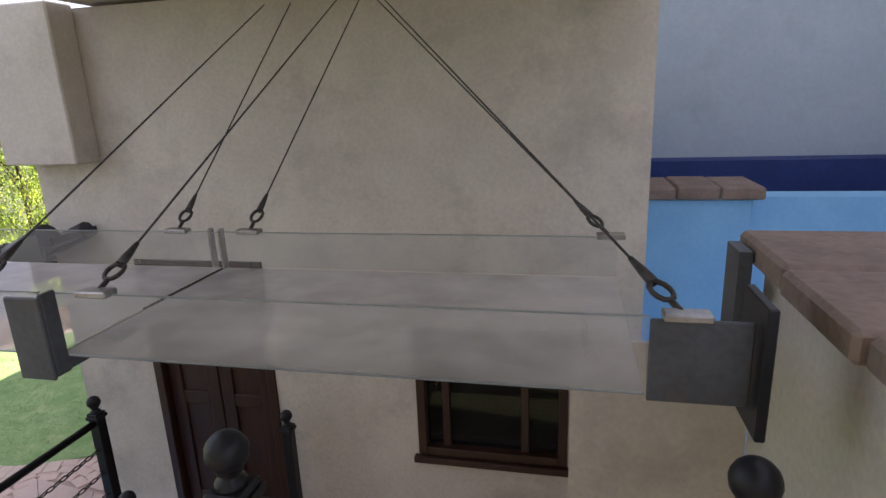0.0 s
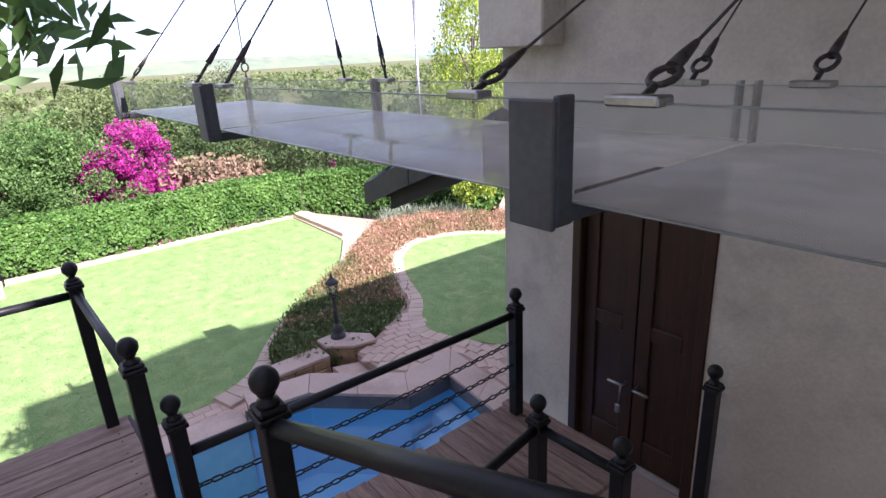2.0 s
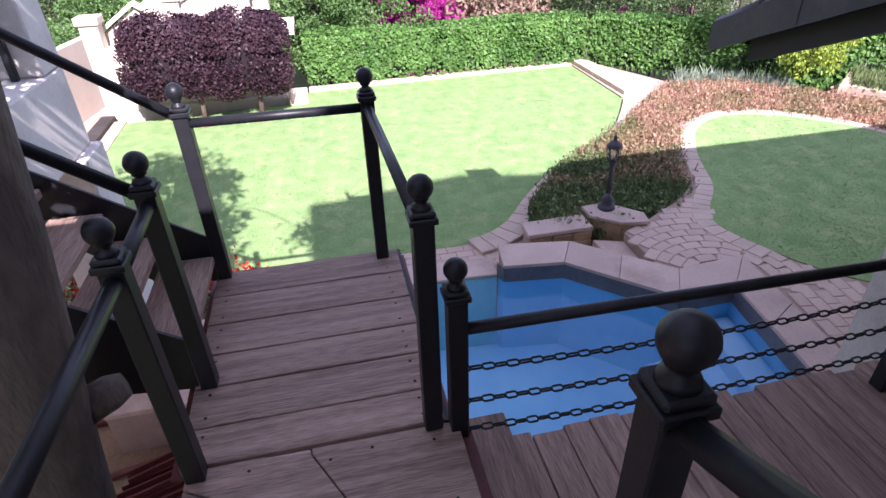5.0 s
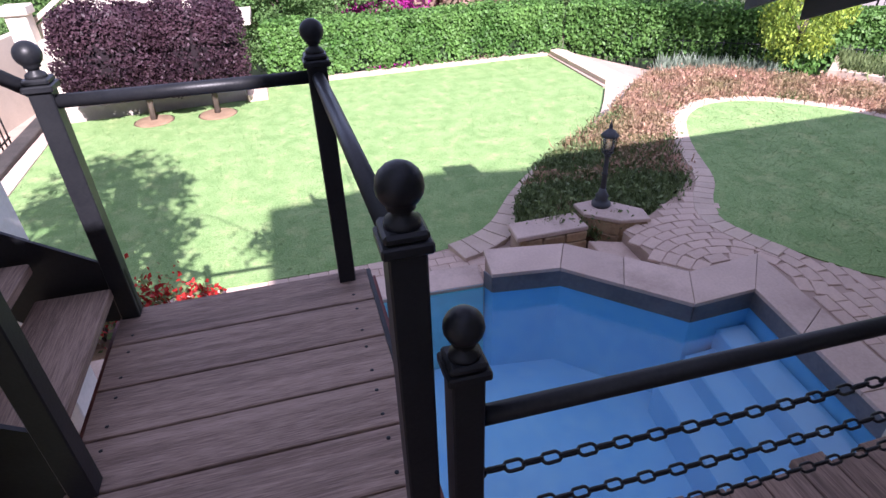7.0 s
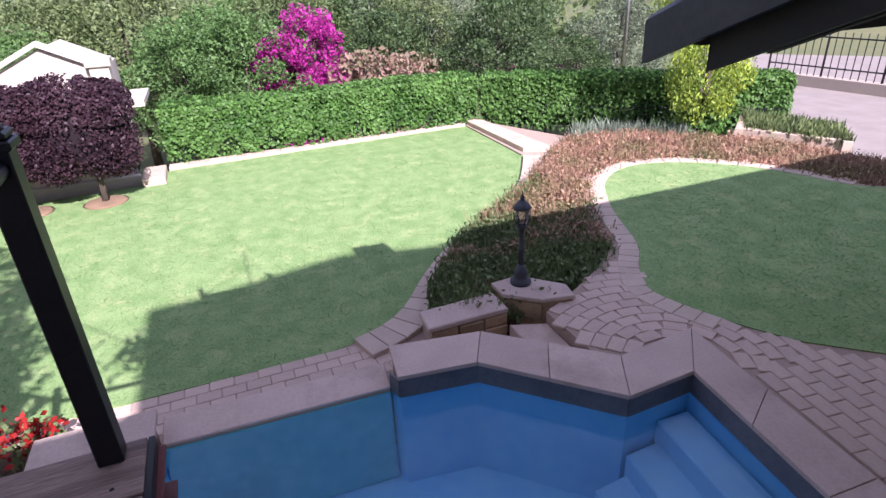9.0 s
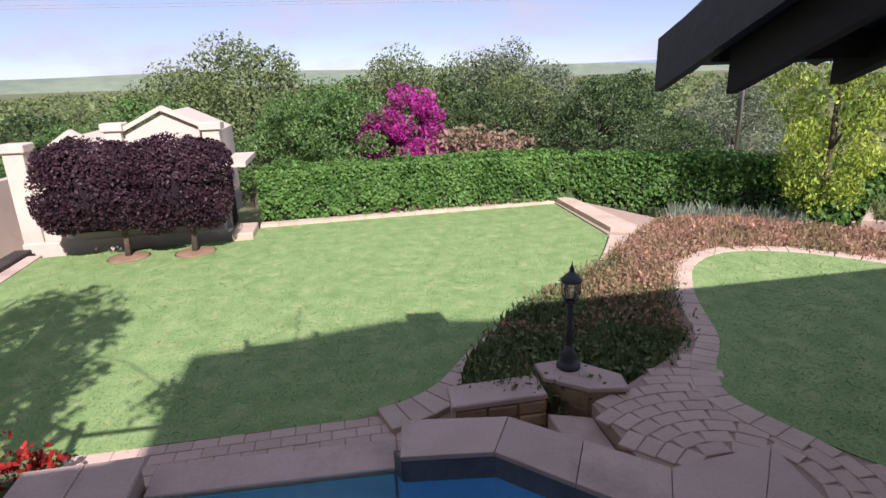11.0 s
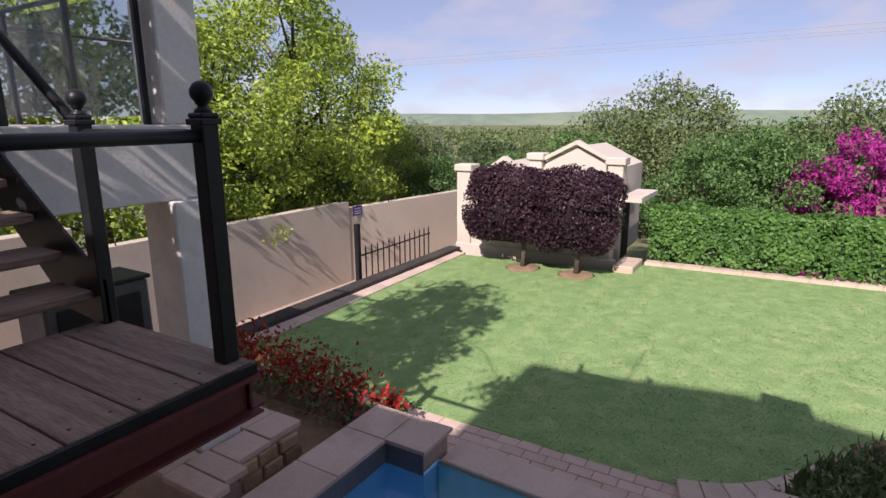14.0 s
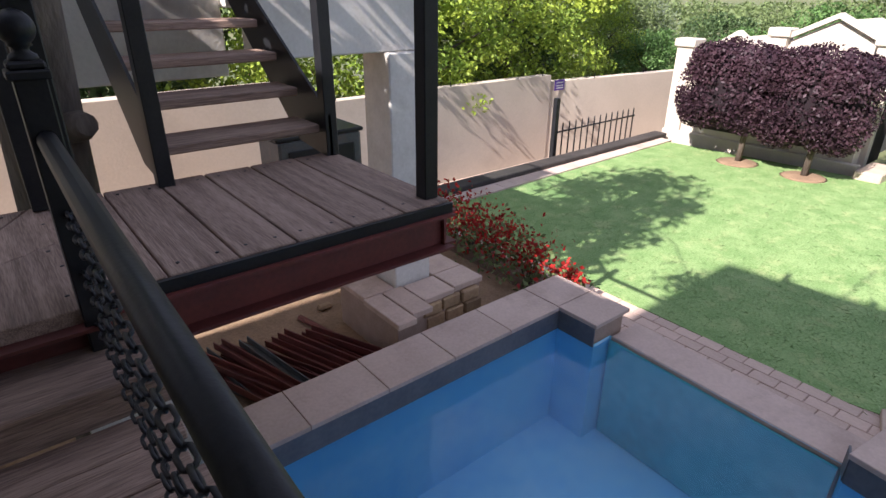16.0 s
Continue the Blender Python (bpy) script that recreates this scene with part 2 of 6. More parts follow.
M["drive"] = mat("paved_drive", (0.42, 0.32, 0.26), (0.36, 0.27, 0.22), rough=0.9, scale=3, fine=30)
M["veld"] = mat("far_ground", (0.10, 0.13, 0.05), (0.16, 0.16, 0.07), rough=1.0, scale=0.02, fine=0.4, bump=0.0)
M["hill"] = mat("far_hill", (0.20, 0.25, 0.17), (0.13, 0.18, 0.14), rough=1.0, scale=0.01, fine=0.08, bump=0.0)
# distance haze is put into the blue base colour
M["bluehill"] = mat("haze_tinted_hill", (0.16, 0.24, 0.36), (0.20, 0.28, 0.38), rough=1.0, scale=0.004, fine=0.03, bump=0.0)
M["asphalt"] = mat("road_surface", (0.30, 0.26, 0.24), (0.24, 0.21, 0.19), rough=0.9, scale=2, fine=40)
M["hedge"] = leaf_mat("hedge_leaf", (0.135, 0.27, 0.065), (0.06, 0.15, 0.03))
# near-black colour paints in the shade deep behind the leaves
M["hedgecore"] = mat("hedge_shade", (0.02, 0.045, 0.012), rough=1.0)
M["purple"] = leaf_mat("plum_leaf", (0.085, 0.044, 0.058), (0.038, 0.02, 0.03))
# darkened plum tone: shade within the crown put into the colour
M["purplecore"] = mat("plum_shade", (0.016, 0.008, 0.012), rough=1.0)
M["bark"] = mat("bark", (0.13, 0.10, 0.08), (0.06, 0.045, 0.035), rough=0.95, scale=6, fine=30, bump=0.7, bumpdist=0.03, stretch=(1, 1, 0.35))
M["palebark"] = mat("pale_bark", (0.17, 0.14, 0.115), (0.085, 0.07, 0.058), rough=0.95, scale=5, fine=25, bump=0.7, bumpdist=0.03, stretch=(1, 1, 0.35))
M["leaf_yellow"] = leaf_mat("yellow_green_leaf", (0.42, 0.51, 0.07), (0.16, 0.27, 0.05))
M["leaf_olive"] = leaf_mat("olive_leaf", (0.21, 0.27, 0.11), (0.11, 0.16, 0.06))
M["leaf_green"] = leaf_mat("green_leaf", (0.16, 0.28, 0.09), (0.075, 0.16, 0.045))
M["leaf_dark"] = leaf_mat("dark_leaf", (0.11, 0.175, 0.065), (0.055, 0.10, 0.04))
M["leaf_grey"] = leaf_mat("grey_green_leaf", (0.22, 0.27, 0.17), (0.14, 0.18, 0.11))
M["boug"] = leaf_mat("magenta_bract", (0.52, 0.05, 0.34), (0.36, 0.03, 0.22))
M["pinkleaf"] = leaf_mat("dusty_pink_leaf", (0.42, 0.24, 0.21), (0.20, 0.22, 0.11))
M["bedred"] = leaf_mat("reddish_stem", (0.48, 0.29, 0.21), (0.28, 0.23, 0.12))
M["bedgreen"] = leaf_mat("bed_leaf", (0.21, 0.27, 0.11), (0.13, 0.18, 0.075))
M["redflower"] = leaf_mat("scarlet_petal", (0.50, 0.035, 0.025), (0.30, 0.02, 0.02))
M["greyplant"] = leaf_mat("silver_leaf", (0.26, 0.31, 0.24), (0.18, 0.23, 0.16))
M["tile"] = mat("dark_roof_tile", (0.045, 0.045, 0.05), (0.03, 0.03, 0.034), rough=0.55, scale=5, fine=40, bump=0.15, rand=0.15, stain=(0.09, 0.085, 0.08))
M["beam"] = mat("dark_rafter", (0.02, 0.016, 0.014), rough=0.7, scale=4, fine=30)
M["pavilion"] = mat("pavilion_plaster", (0.60, 0.54, 0.46), (0.53, 0.47, 0.40), rough=0.9, scale=1.5, fine=30, stain=(0.42, 0.37, 0.31), stain_scale=0.8)
M["pvc"] = mat("cream_pvc", (0.62, 0.55, 0.40), (0.50, 0.43, 0.30), rough=0.5, scale=4, fine=30)
M["hose"] = mat("grey_hose", (0.42, 0.38, 0.32), rough=0.6)
M["lampglass"] = clear_mat("lantern_glass", (0.9, 0.9, 0.88), 1.45, 0.05, dust=0.2, dust_col=(0.7, 0.68, 0.62))
M["lampsteel"] = mat("weathered_iron", (0.035, 0.037, 0.045), (0.055, 0.058, 0.068), rough=0.55, scale=8, fine=70, bump=0.1)
M["sign"] = mat("purple_sign", (0.12, 0.05, 0.35), rough=0.5)
M["signtext"] = mat("white_sign_mark", (0.7, 0.7, 0.7), rough=0.5)
M["splash"] = clear_mat("falling_water", (0.9, 0.95, 1.0), 1.33, 0.05, dust=0.12, dust_col=(0.9, 0.95, 1))


# ---------------------------------------------------------------- mesh helpers
def mesh_ob(name, bm, material, smooth=False):
    me = bpy.data.meshes.new(name)
    bm.normal_update()
    bm.to_mesh(me)
    bm.free()
    me.materials.append(material)
    if smooth:
        me.polygons.foreach_set("use_smooth", [True] * len(me.polygons))
    return new(name, me)


def part(name, bm, material, parent=None, label="", smooth=False):
    ob = mesh_ob(name, bm, material, smooth)
    if parent:
        ob.parent = parent
    if label:
        ob["label"] = label
    return ob


def thing(name, place, label, category, group="", kind=""):
    ob = new(name)
    ob.location = place
    return tagged(ob, label, category, group, kind)


def box(x0, y0, z0, x1, y1, z1, bevel=0.0, bm=None):
    bm = bm or bmesh.new()
    r = bmesh.ops.create_cube(bm, size=1, matrix=Matrix.LocRotScale(((x0 + x1) / 2, (y0 + y1) / 2, (z0 + z1) / 2), None, (abs(x1 - x0), abs(y1 - y0), abs(z1 - z0))))
    if bevel:
        es = list({e for v in r["verts"] for e in v.link_edges})
        bmesh.ops.bevel(bm, geom=es, offset=bevel, segments=1, affect="EDGES")
    return bm


def prism(poly, z0, z1, bm=None, bevel=0.0):
    """A flat polygon pulled up from z0 to z1."""
    bm = bm or bmesh.new()
    area = sum(a[0] * b[1] - b[0] * a[1] for a, b in zip(poly, list(poly[1:]) + [poly[0]]))
    if area < 0:
        poly = list(poly)[::-1]
    lo = [bm.verts.new((x, y, z0)) for x, y in poly]
    hi = [bm.verts.new((x, y, z1)) for x, y in poly]
    top = bm.faces.new(hi)
    bm.faces.new(lo[::-1])
    k = len(poly)
    for i in range(k):
        bm.faces.new((lo[i], lo[(i + 1) % k], hi[(i + 1) % k], hi[i]))
    if bevel:
        bmesh.ops.bevel(bm, geom=list(top.edges), offset=bevel, segments=1, affect="EDGES")
    if k > 4:
        bmesh.ops.triangulate(bm, faces=[f for f in bm.faces if len(f.verts) > 4])
    return bm


def tube(points, radius, sides=8, bm=None, caps=True):
    """A round bar through the points; radius may be a list."""
    bm = bm or bmesh.new()
    pts = [Vector(p) for p in points]
    rings = []
    for i, p in enumerate(pts):
        d = (pts[min(i + 1, len(pts) - 1)] - pts[max(i - 1, 0)]).normalized()
        u = d.cross(Vector((0, 0, 1)) if abs(d.z) < 0.95 else Vector((1, 0, 0))).normalized()
        v = d.cross(u)
        r = radius[i] if isinstance(radius, (list, tuple)) else radius
        rings.append([bm.verts.new(p + r * (math.cos(2 * math.pi * k / sides) * u + math.sin(2 * math.pi * k / sides) * v)) for k in range(sides)])
    for a, b in zip(rings, rings[1:]):
        for k in range(sides):
            f = bm.faces.new((a[k], b[k], b[(k + 1) % sides], a[(k + 1) % sides]))
            f.smooth = True
    if caps:
        bm.faces.new(rings[0])
        bm.faces.new(rings[-1][::-1])
    return bm


def lathe(profile, place, sides=16, bm=None):
    """A turned body: (radius, height) pairs about the vertical through place."""
    bm = bm or bmesh.new()
    rings = [[bm.verts.new((place[0] + r * math.cos(2 * math.pi * k / sides), place[1] + r * math.sin(2 * math.pi * k / sides), place[2] + h)) for k in range(sides)] for r, h in profile]
    for a, b in zip(rings, rings[1:]):
        for k in range(sides):
            f = bm.faces.new((a[k], a[(k + 1) % sides], b[(k + 1) % sides], b[k]))
            f.smooth = True
    bm.faces.new(rings[0][::-1])
    bm.faces.new(rings[-1])
    return bm


def ball(r, steps=9):
    return [(max(0.002, r * math.sin(math.pi * i / steps)), -r * math.cos(math.pi * i / steps)) for i in range(steps + 1)]


def chain_curve(a, b, sag, n):
    a, b = Vector(a), Vector(b)
    return [a.lerp(b, i / n) - Vector((0, 0, sag * 4 * (i / n) * (1 - i / n))) for i in range(n + 1)]


def link_mesh(long, wide, r):
    bm = bmesh.new()
    pts = []
    for k in range(12):
        a = 2 * math.pi * k / 12
        pts.append(Vector(((long - wide) / 2 * (1 if math.cos(a) > 0 else -1) + math.cos(a) * (wide / 2 - r), math.sin(a) * (wide / 2 - r), 0)))
    rings = []
    for i, p in enumerate(pts):
        d = (pts[(i + 1) % 12] - pts[i - 1]).normalized()
        u = Vector((d.y, -d.x, 0))
        rings.append([bm.verts.new(p + r * (math.cos(2 * math.pi * k / 5) * u + math.sin(2 * math.pi * k / 5) * Vector((0, 0, 1)))) for k in range(5)])
    for i in range(12):
        a, b = rings[i], rings[(i + 1) % 12]
        for k in range(5):
            bm.faces.new((a[k], a[(k + 1) % 5], b[(k + 1) % 5], b[k])).smooth = True
    me = bpy.data.meshes.new("chain_link")
    bm.normal_update()
    bm.to_mesh(me)
    bm.free()
    me.materials.append(M["steel"])
    return me


LINK = link_mesh(0.058, 0.034, 0.0048)


def chain(a, b, sag, label, group="railing chains"):
    """A hanging chain: each link an object of its own on one mesh."""
    length = (Vector(b) - Vector(a)).length + sag * sag * 2.6
    n = max(4, int(length / 0.047))
    pts = chain_curve(a, b, sag, n)
    top = thing("chain", a, label, "chain", group)
    base = Matrix.Translation(-Vector(a))
    for i in range(n):
        p, q = pts[i], pts[i + 1]
        rot = (q - p).to_track_quat("X", "Z").to_matrix().to_4x4()
        ob = new("chain_link", LINK)
        ob.parent = top
        ob.matrix_basis = base @ Matrix.Translation((p + q) / 2) @ rot @ pose(0, 0, 0, 90 * (i % 2) + 20)
    return top


def cards(points, size, spread=0.5, aspect=0.6, up=0.0, rng=None, normals=None, curl=0.25):
    """Leaves: small folded quads at the points, turned at random."""
    n = len(points)
    rng = rng or np.random.default_rng(1)
    d = rng.normal(size=(n, 3))
    if normals is not None:
        d = d * spread + normals
    d[:, 2] += up
    d /= np.linalg.norm(d, axis=1)[:, None] + 1e-9
    t = rng.normal(size=(n, 3))
    u = np.cross(d, t)
    u /= np.linalg.norm(u, axis=1)[:, None] + 1e-9
    v = np.cross(d, u)
    s = size * rng.uniform(0.6, 1.35, n)[:, None]
    a = points - u * s * 0.5
    b = points + v * s * aspect * 0.5 + d * s * curl * 0.3
    c = points + u * s * 0.5
    e = points - v * s * aspect * 0.5 + d * s * curl * 0.3
    verts = np.stack([a, b, c, e], 1).reshape(-1, 3)
    idx = np.arange(n)[:, None] * 4
    return verts, np.concatenate([idx, idx + 1, idx + 2, idx + 3], 1)


def card_ob(name, points, size, material, **kw):
    verts, faces = cards(points, size, **kw)
    me = bpy.data.meshes.new(name)
    me.vertices.add(len(verts))
    me.vertices.foreach_set("co", verts.astype(np.float32).ravel())
    me.loops.add(faces.size)
    me.loops.foreach_set("vertex_index", faces.astype(np.int32).ravel())
    me.polygons.add(len(faces))
    me.polygons.foreach_set("loop_start", np.arange(0, faces.size, 4, dtype=np.int32))
    me.update(calc_edges=True)
    me.materials.append(material)
    return new(name, me)


def blob_points(centre, radii, n, rng, shell=0.55):
    d = rng.normal(size=(n, 3))
    d /= np.linalg.norm(d, axis=1)[:, None]
    r = shell + (1 - shell) * rng.uniform(0, 1, n) ** 0.6
    return np.array(centre) + d * np.array(radii) * r[:, None]


def inside(poly, xs, ys):
    res = np.zeros(len(xs), bool)
    j = len(poly) - 1
    for i in range(len(poly)):
        xi, yi, xj, yj = *poly[i], *poly[j]
        res ^= ((yi > ys) != (yj > ys)) & (xs < (xj - xi) * (ys - yi) / (yj - yi + 1e-12) + xi)
        j = i
    return res


def scatter(poly, n, rng, z=0.0):
    xs0, ys0 = [p[0] for p in poly], [p[1] for p in poly]
    x, y = rng.uniform(min(xs0), max(xs0), n * 3), rng.uniform(min(ys0), max(ys0), n * 3)
    k = inside(poly, x, y)
    x, y = x[k][:n], y[k][:n]
    return np.stack([x, y, np.full(len(x), z)], 1)


def smooth_line(pts, n=8):
    """Points of a smooth curve through pts."""
    out = []
    for i in range(len(pts) - 1):
        p0, p1, p2, p3 = (Vector(pts[max(i - 1, 0)]), Vector(pts[i]), Vector(pts[i + 1]), Vector(pts[min(i + 2, len(pts) - 1)]))
        for k in range(n):
            t = k / n
            out.append(tuple(0.5 * ((2 * p1) + (p2 - p0) * t + (2 * p0 - 5 * p1 + 4 * p2 - p3) * t * t + (3 * p1 - p0 - 3 * p2 + p3) * t ** 3)))
    out.append(tuple(pts[-1]))
    return out


def sheet(a, b, c, d):
    """One flat pane through four corners."""
    bm = bmesh.new()
    bm.faces.new([bm.verts.new(p) for p in (a, b, c, d)])
    return bm


# ---------------------------------------------------------------- levels
LAWN, TERRACE, DECK, LANDING = 0.0, 0.38, 1.75, 2.02
FLOOR = 1.29
POST_H = 1.045

# ---------------------------------------------------------------- ground
rng0 = np.random.default_rng(5)
bm = bmesh.new()
xs = [-3000, -1200, -500, -220, -110, -60, -40, -30, -24, -20, -18, -16.6, -12, -8, -4, 0, 4, 8, 20, 60, 300, 3000]
ys = [-3000, -1000, -300, -90, -45, -25, -14, -9, -6.2, -4, 0, 4, 8, 12, 16, 22, 35, 70, 200, 800, 3000]


def ground_z(x, y):
    far = max(0.0, -x - 16.5)
    z = -0.95 - min(3.2, far * 0.22)
    if x > -18 and y > 11:
        z = max(z, -0.35)
    return z


grid = [[bm.verts.new((x, y, ground_z(x, y))) for y in ys] for x in xs]
for i in range(len(xs) - 1):
    for j in range(len(ys) - 1):
        bm.faces.new((grid[i][j], grid[i + 1][j], grid[i + 1][j + 1], grid[i][j + 1]))
tagged(part("ground", bm, M["veld"]), "rough green ground falling away beyond the garden", "ground", kind="structure")


def ridge(name, dist, y0, y1, base, height, seed, material, label):
    bm = bmesh.new()
    n = 60
    prev = None
    for i in range(n + 1):
        y = y0 + (y1 - y0) * i / n
        h = base + height * (0.55 + 0.45 * noise.noise((i * 0.09 + seed, seed, 0.3))) * math.sin(math.pi * min(1, max(0, i / n))) ** 0.5
        a, b, c = bm.verts.new((-dist, y, -8)), bm.verts.new((-dist - 60, y, h)), bm.verts.new((-dist - 400, y, -8))
        if prev:
            bm.faces.new((prev[0], a, b, prev[1]))
            bm.faces.new((prev[1], b, c, prev[2]))
        prev = (a, b, c)
    tagged(part(name, bm, material), label, "hill", kind="structure")


ridge("backdrop", 600, -900, 500, 2, 15, 3.1, M["hill"], "low dry grassy hill on the horizon")
ridge("backdrop", 1600, -2500, 2600, 4, 30, 9.7, M["bluehill"], "far hills on the horizon with haze painted into their blue colour")

# left lawn, lower than the pool terrace
LAWN_EDGE = smooth_line([(-7.28, -3.0), (-7.26, -1.5), (-7.26, 0.2), (-7.24, 1.6), (-7.26, 2.5), (-7.55, 3.15), (-8.3, 3.75), (-8.95, 4.4), (-9.55, 5.3), (-10.6, 6.3), (-12.1, 7.25)], 8)
LAWN_POLY = LAWN_EDGE + [(-14.9, 7.25), (-14.65, 0.75), (-13.9, 0.55), (-13.6, -3.05)]
tagged(part("lawn", prism(LAWN_POLY, -0.5, LAWN), M["grass"]), "mown green lawn, half in the shade of the house", "lawn", kind="structure")
# right lawn at terrace level
LAWN2_EDGE = smooth_line([(-5.12, 5.93), (-5.65, 5.62), (-6.3, 5.40), (-6.75, 5.60), (-7.25, 5.98), (-8.3, 6.42), (-9.2, 7.0), (-9.62, 7.75), (-9.4, 8.6), (-8.6, 9.4), (-7.43, 9.86)], 8)
LAWN2_POLY = LAWN2_EDGE + [(-6.2, 11.2), (-3.4, 9.6), (-3.6, 7.6)]
tagged(part("lawn", prism(LAWN2_POLY, -0.5, TERRACE), M["grass"]), "mown green lawn beside the pool terrace, in shade", "lawn", kind="structure")
# soil of the curved bed between the two lawns
BED_L = [(x - 0.0, y + 0.0) for x, y in LAWN_EDGE if y > 2.6]
BED_POLY = [(-6.95, 3.35), (-7.75, 3.75), (-8.5, 4.35), (-9.1, 5.1), (-9.75, 6.0), (-10.8, 7.0), (-11.6, 7.9), (-11.4, 9.2), (-9.6, 10.9), (-7.4, 11.4), (-6.2, 11.2), (-7.43, 9.98), (-8.6, 9.62), (-9.55, 8.75), (-9.85, 7.75), (-9.4, 6.85), (-8.4, 6.25), (-7.4, 5.75), (-7.0, 5.3), (-6.75, 4.75), (-6.7, 4.1)]
tagged(part("soil", prism(BED_POLY, -0.4, 0.22), M["earth"]), "brown soil of a curved planted bed", "soil", kind="structure")

# ---------------------------------------------------------------- pool
POOL_IN = [(-2.6, 0.52), (-6.06, 0.52), (-6.06, 0.90), (-6.28, 0.90), (-6.20, 2.66), (-6.08, 2.70), (-5.99, 3.35), (-5.145, 4.185), (-5.17, 4.82), (-3.92, 4.66), (-2.6, 4.5)]
WATER = 0.20
bm = bmesh.new()
k = len(POOL_IN)
lo = [bm.verts.new((x, y, -0.75)) for x, y in POOL_IN]
hi = [bm.verts.new((x, y, 0.23)) for x, y in POOL_IN]
for i in range(k):
    bm.faces.new((lo[i], lo[(i + 1) % k], hi[(i + 1) % k], hi[i]))
f = bm.faces.new(lo)
bmesh.ops.triangulate(bm, faces=[f])
pool = thing("swimming_pool", (-4.5, 2.6, -0.75), "blue painted swimming pool with a dark waterline band", "pool", kind="structure")
pool.location = (0, 0, 0)
part("basin", bm, M["poolblue"], pool)
for i in range(k):
    if i in (2, 3):
        continue
    (xa, ya), (xb, yb) = POOL_IN[i], POOL_IN[(i + 1) % k]
    d = Vector((xb - xa, yb - ya, 0)).normalized()
    nn = Vector((-d.y, d.x, 0)) * -0.012
    bm = prism([(xa, ya), (xb, yb), (xb + nn.x, yb + nn.y), (xa + nn.x, ya + nn.y)], 0.205, 0.383)
    part("waterline_band", bm, M["slate"], pool, "dark slate-grey band")
part("teal_wall", prism([(-6.27, 0.92), (-6.19, 2.64), (-6.17, 2.64), (-6.25, 0.92)], -0.74, 0.20), M["teal"], pool, "teal inner face of the overflow wall")
part("weir", prism([(-6.62, 0.92), (-6.55, 2.70), (-6.20, 2.66), (-6.275, 0.92)], -0.4, 0.235, bevel=0.01), M["coping"], pool, "low sandstone overflow edge")
for i in range(3):
    o = 0.30 * (i + 1)
    part("pool_step", prism([(-5.16 + 0.02, 4.80), (-3.92, 4.64), (-2.7, 4.49), (-2.7, 4.49 - o), (-3.92, 4.64 - o), (-5.15 + 0.04 * i, 4.80 - o)], -0.74, 0.05 - 0.2 * i, bevel=0.02), M["poolstep"], pool, "pale blue pool step")
bm = bmesh.new()
bmesh.ops.triangulate(bm, faces=[bm.faces.new([bm.verts.new((x, y, WATER)) for x, y in POOL_IN])])
bmesh.ops.recalc_face_normals(bm, faces=bm.faces[:])
for f in bm.faces:
    if f.normal.z < 0:
        f.normal_flip()
water = part("water", bm, M["water"])
tagged(water, "clear rippled pool water", "water", kind="structure")

# terrace bed and coping stones
OUT_L = [(-2.6, 0.12), (-6.47, 0.12), (-6.49, 0.92)]
TERR = [(-5.62, 4.30), (-6.45, 4.28), (-6.6, 4.6), (-6.95, 5.2), (-7.3, 5.66), (-8.45, 6.15), (-9.5, 6.8), (-9.95, 7.75), (-9.7, 8.8), (-8.7, 9.7), (-7.4, 10.05), (-6.2, 11.3), (2.0, 11.3), (2.0, 4.33), (-2.6, 4.54), (-3.92, 4.70), (-5.21, 4.87), (-5.19, 4.40)]
tagged(part("pavement", prism(TERR, -0.6, 0.368), M["joint"]), "mortar bed of the paved pool terrace", "paving", kind="structure")
for x0, y0, x1, y1 in ((-6.45, 0.14, -2.6, 0.489), (-6.46, 0.491, -6.09, 0.88)):
    tagged(part("pavement", box(x0, y0, -0.5, x1, y1, 0.382), M["joint"]), "bedding under the pool coping", "paving", kind="structure")
tagged(part("pavement", prism(smooth_line([(-7.25, -3.1), (-7.25, 2.4), (-7.6, 3.1)], 4) + [(-6.7, 3.9), (-6.0, 3.5), (-6.3, 2.7), (-6.62, 2.7), (-6.62, 0.92), (-6.46, 0.92), (-6.46, 0.1), (-6.6, -3.1)], -0.5, -0.004), M["joint"]), "bedding of the brick path beside the lawn", "paving", kind="structure")

coping = thing("coping", (0, 0, 0), "reddish sandstone slabs round the pool", "coping", kind="structure")


def slabs(inner, outer, counts, parent, name, material, z0, z1, gap=0.003):
    for (a, b), (c, d), n in zip(zip(inner, inner[1:]), zip(outer, outer[1:]), counts):
        a, b, c, d = (Vector(p).to_3d() for p in (a, b, c, d))
        for i in range(n):
            g = gap / max(0.1, (b - a).length)
            s, t = i / n + g, (i + 1) / n - g
            q = [a.lerp(b, s), a.lerp(b, t), c.lerp(d, t), c.lerp(d, s)]
            part(name, prism([(p.x, p.y) for p in q], z0, z1 + random.uniform(-0.0015, 0.0015), bevel=0.004), material, parent)


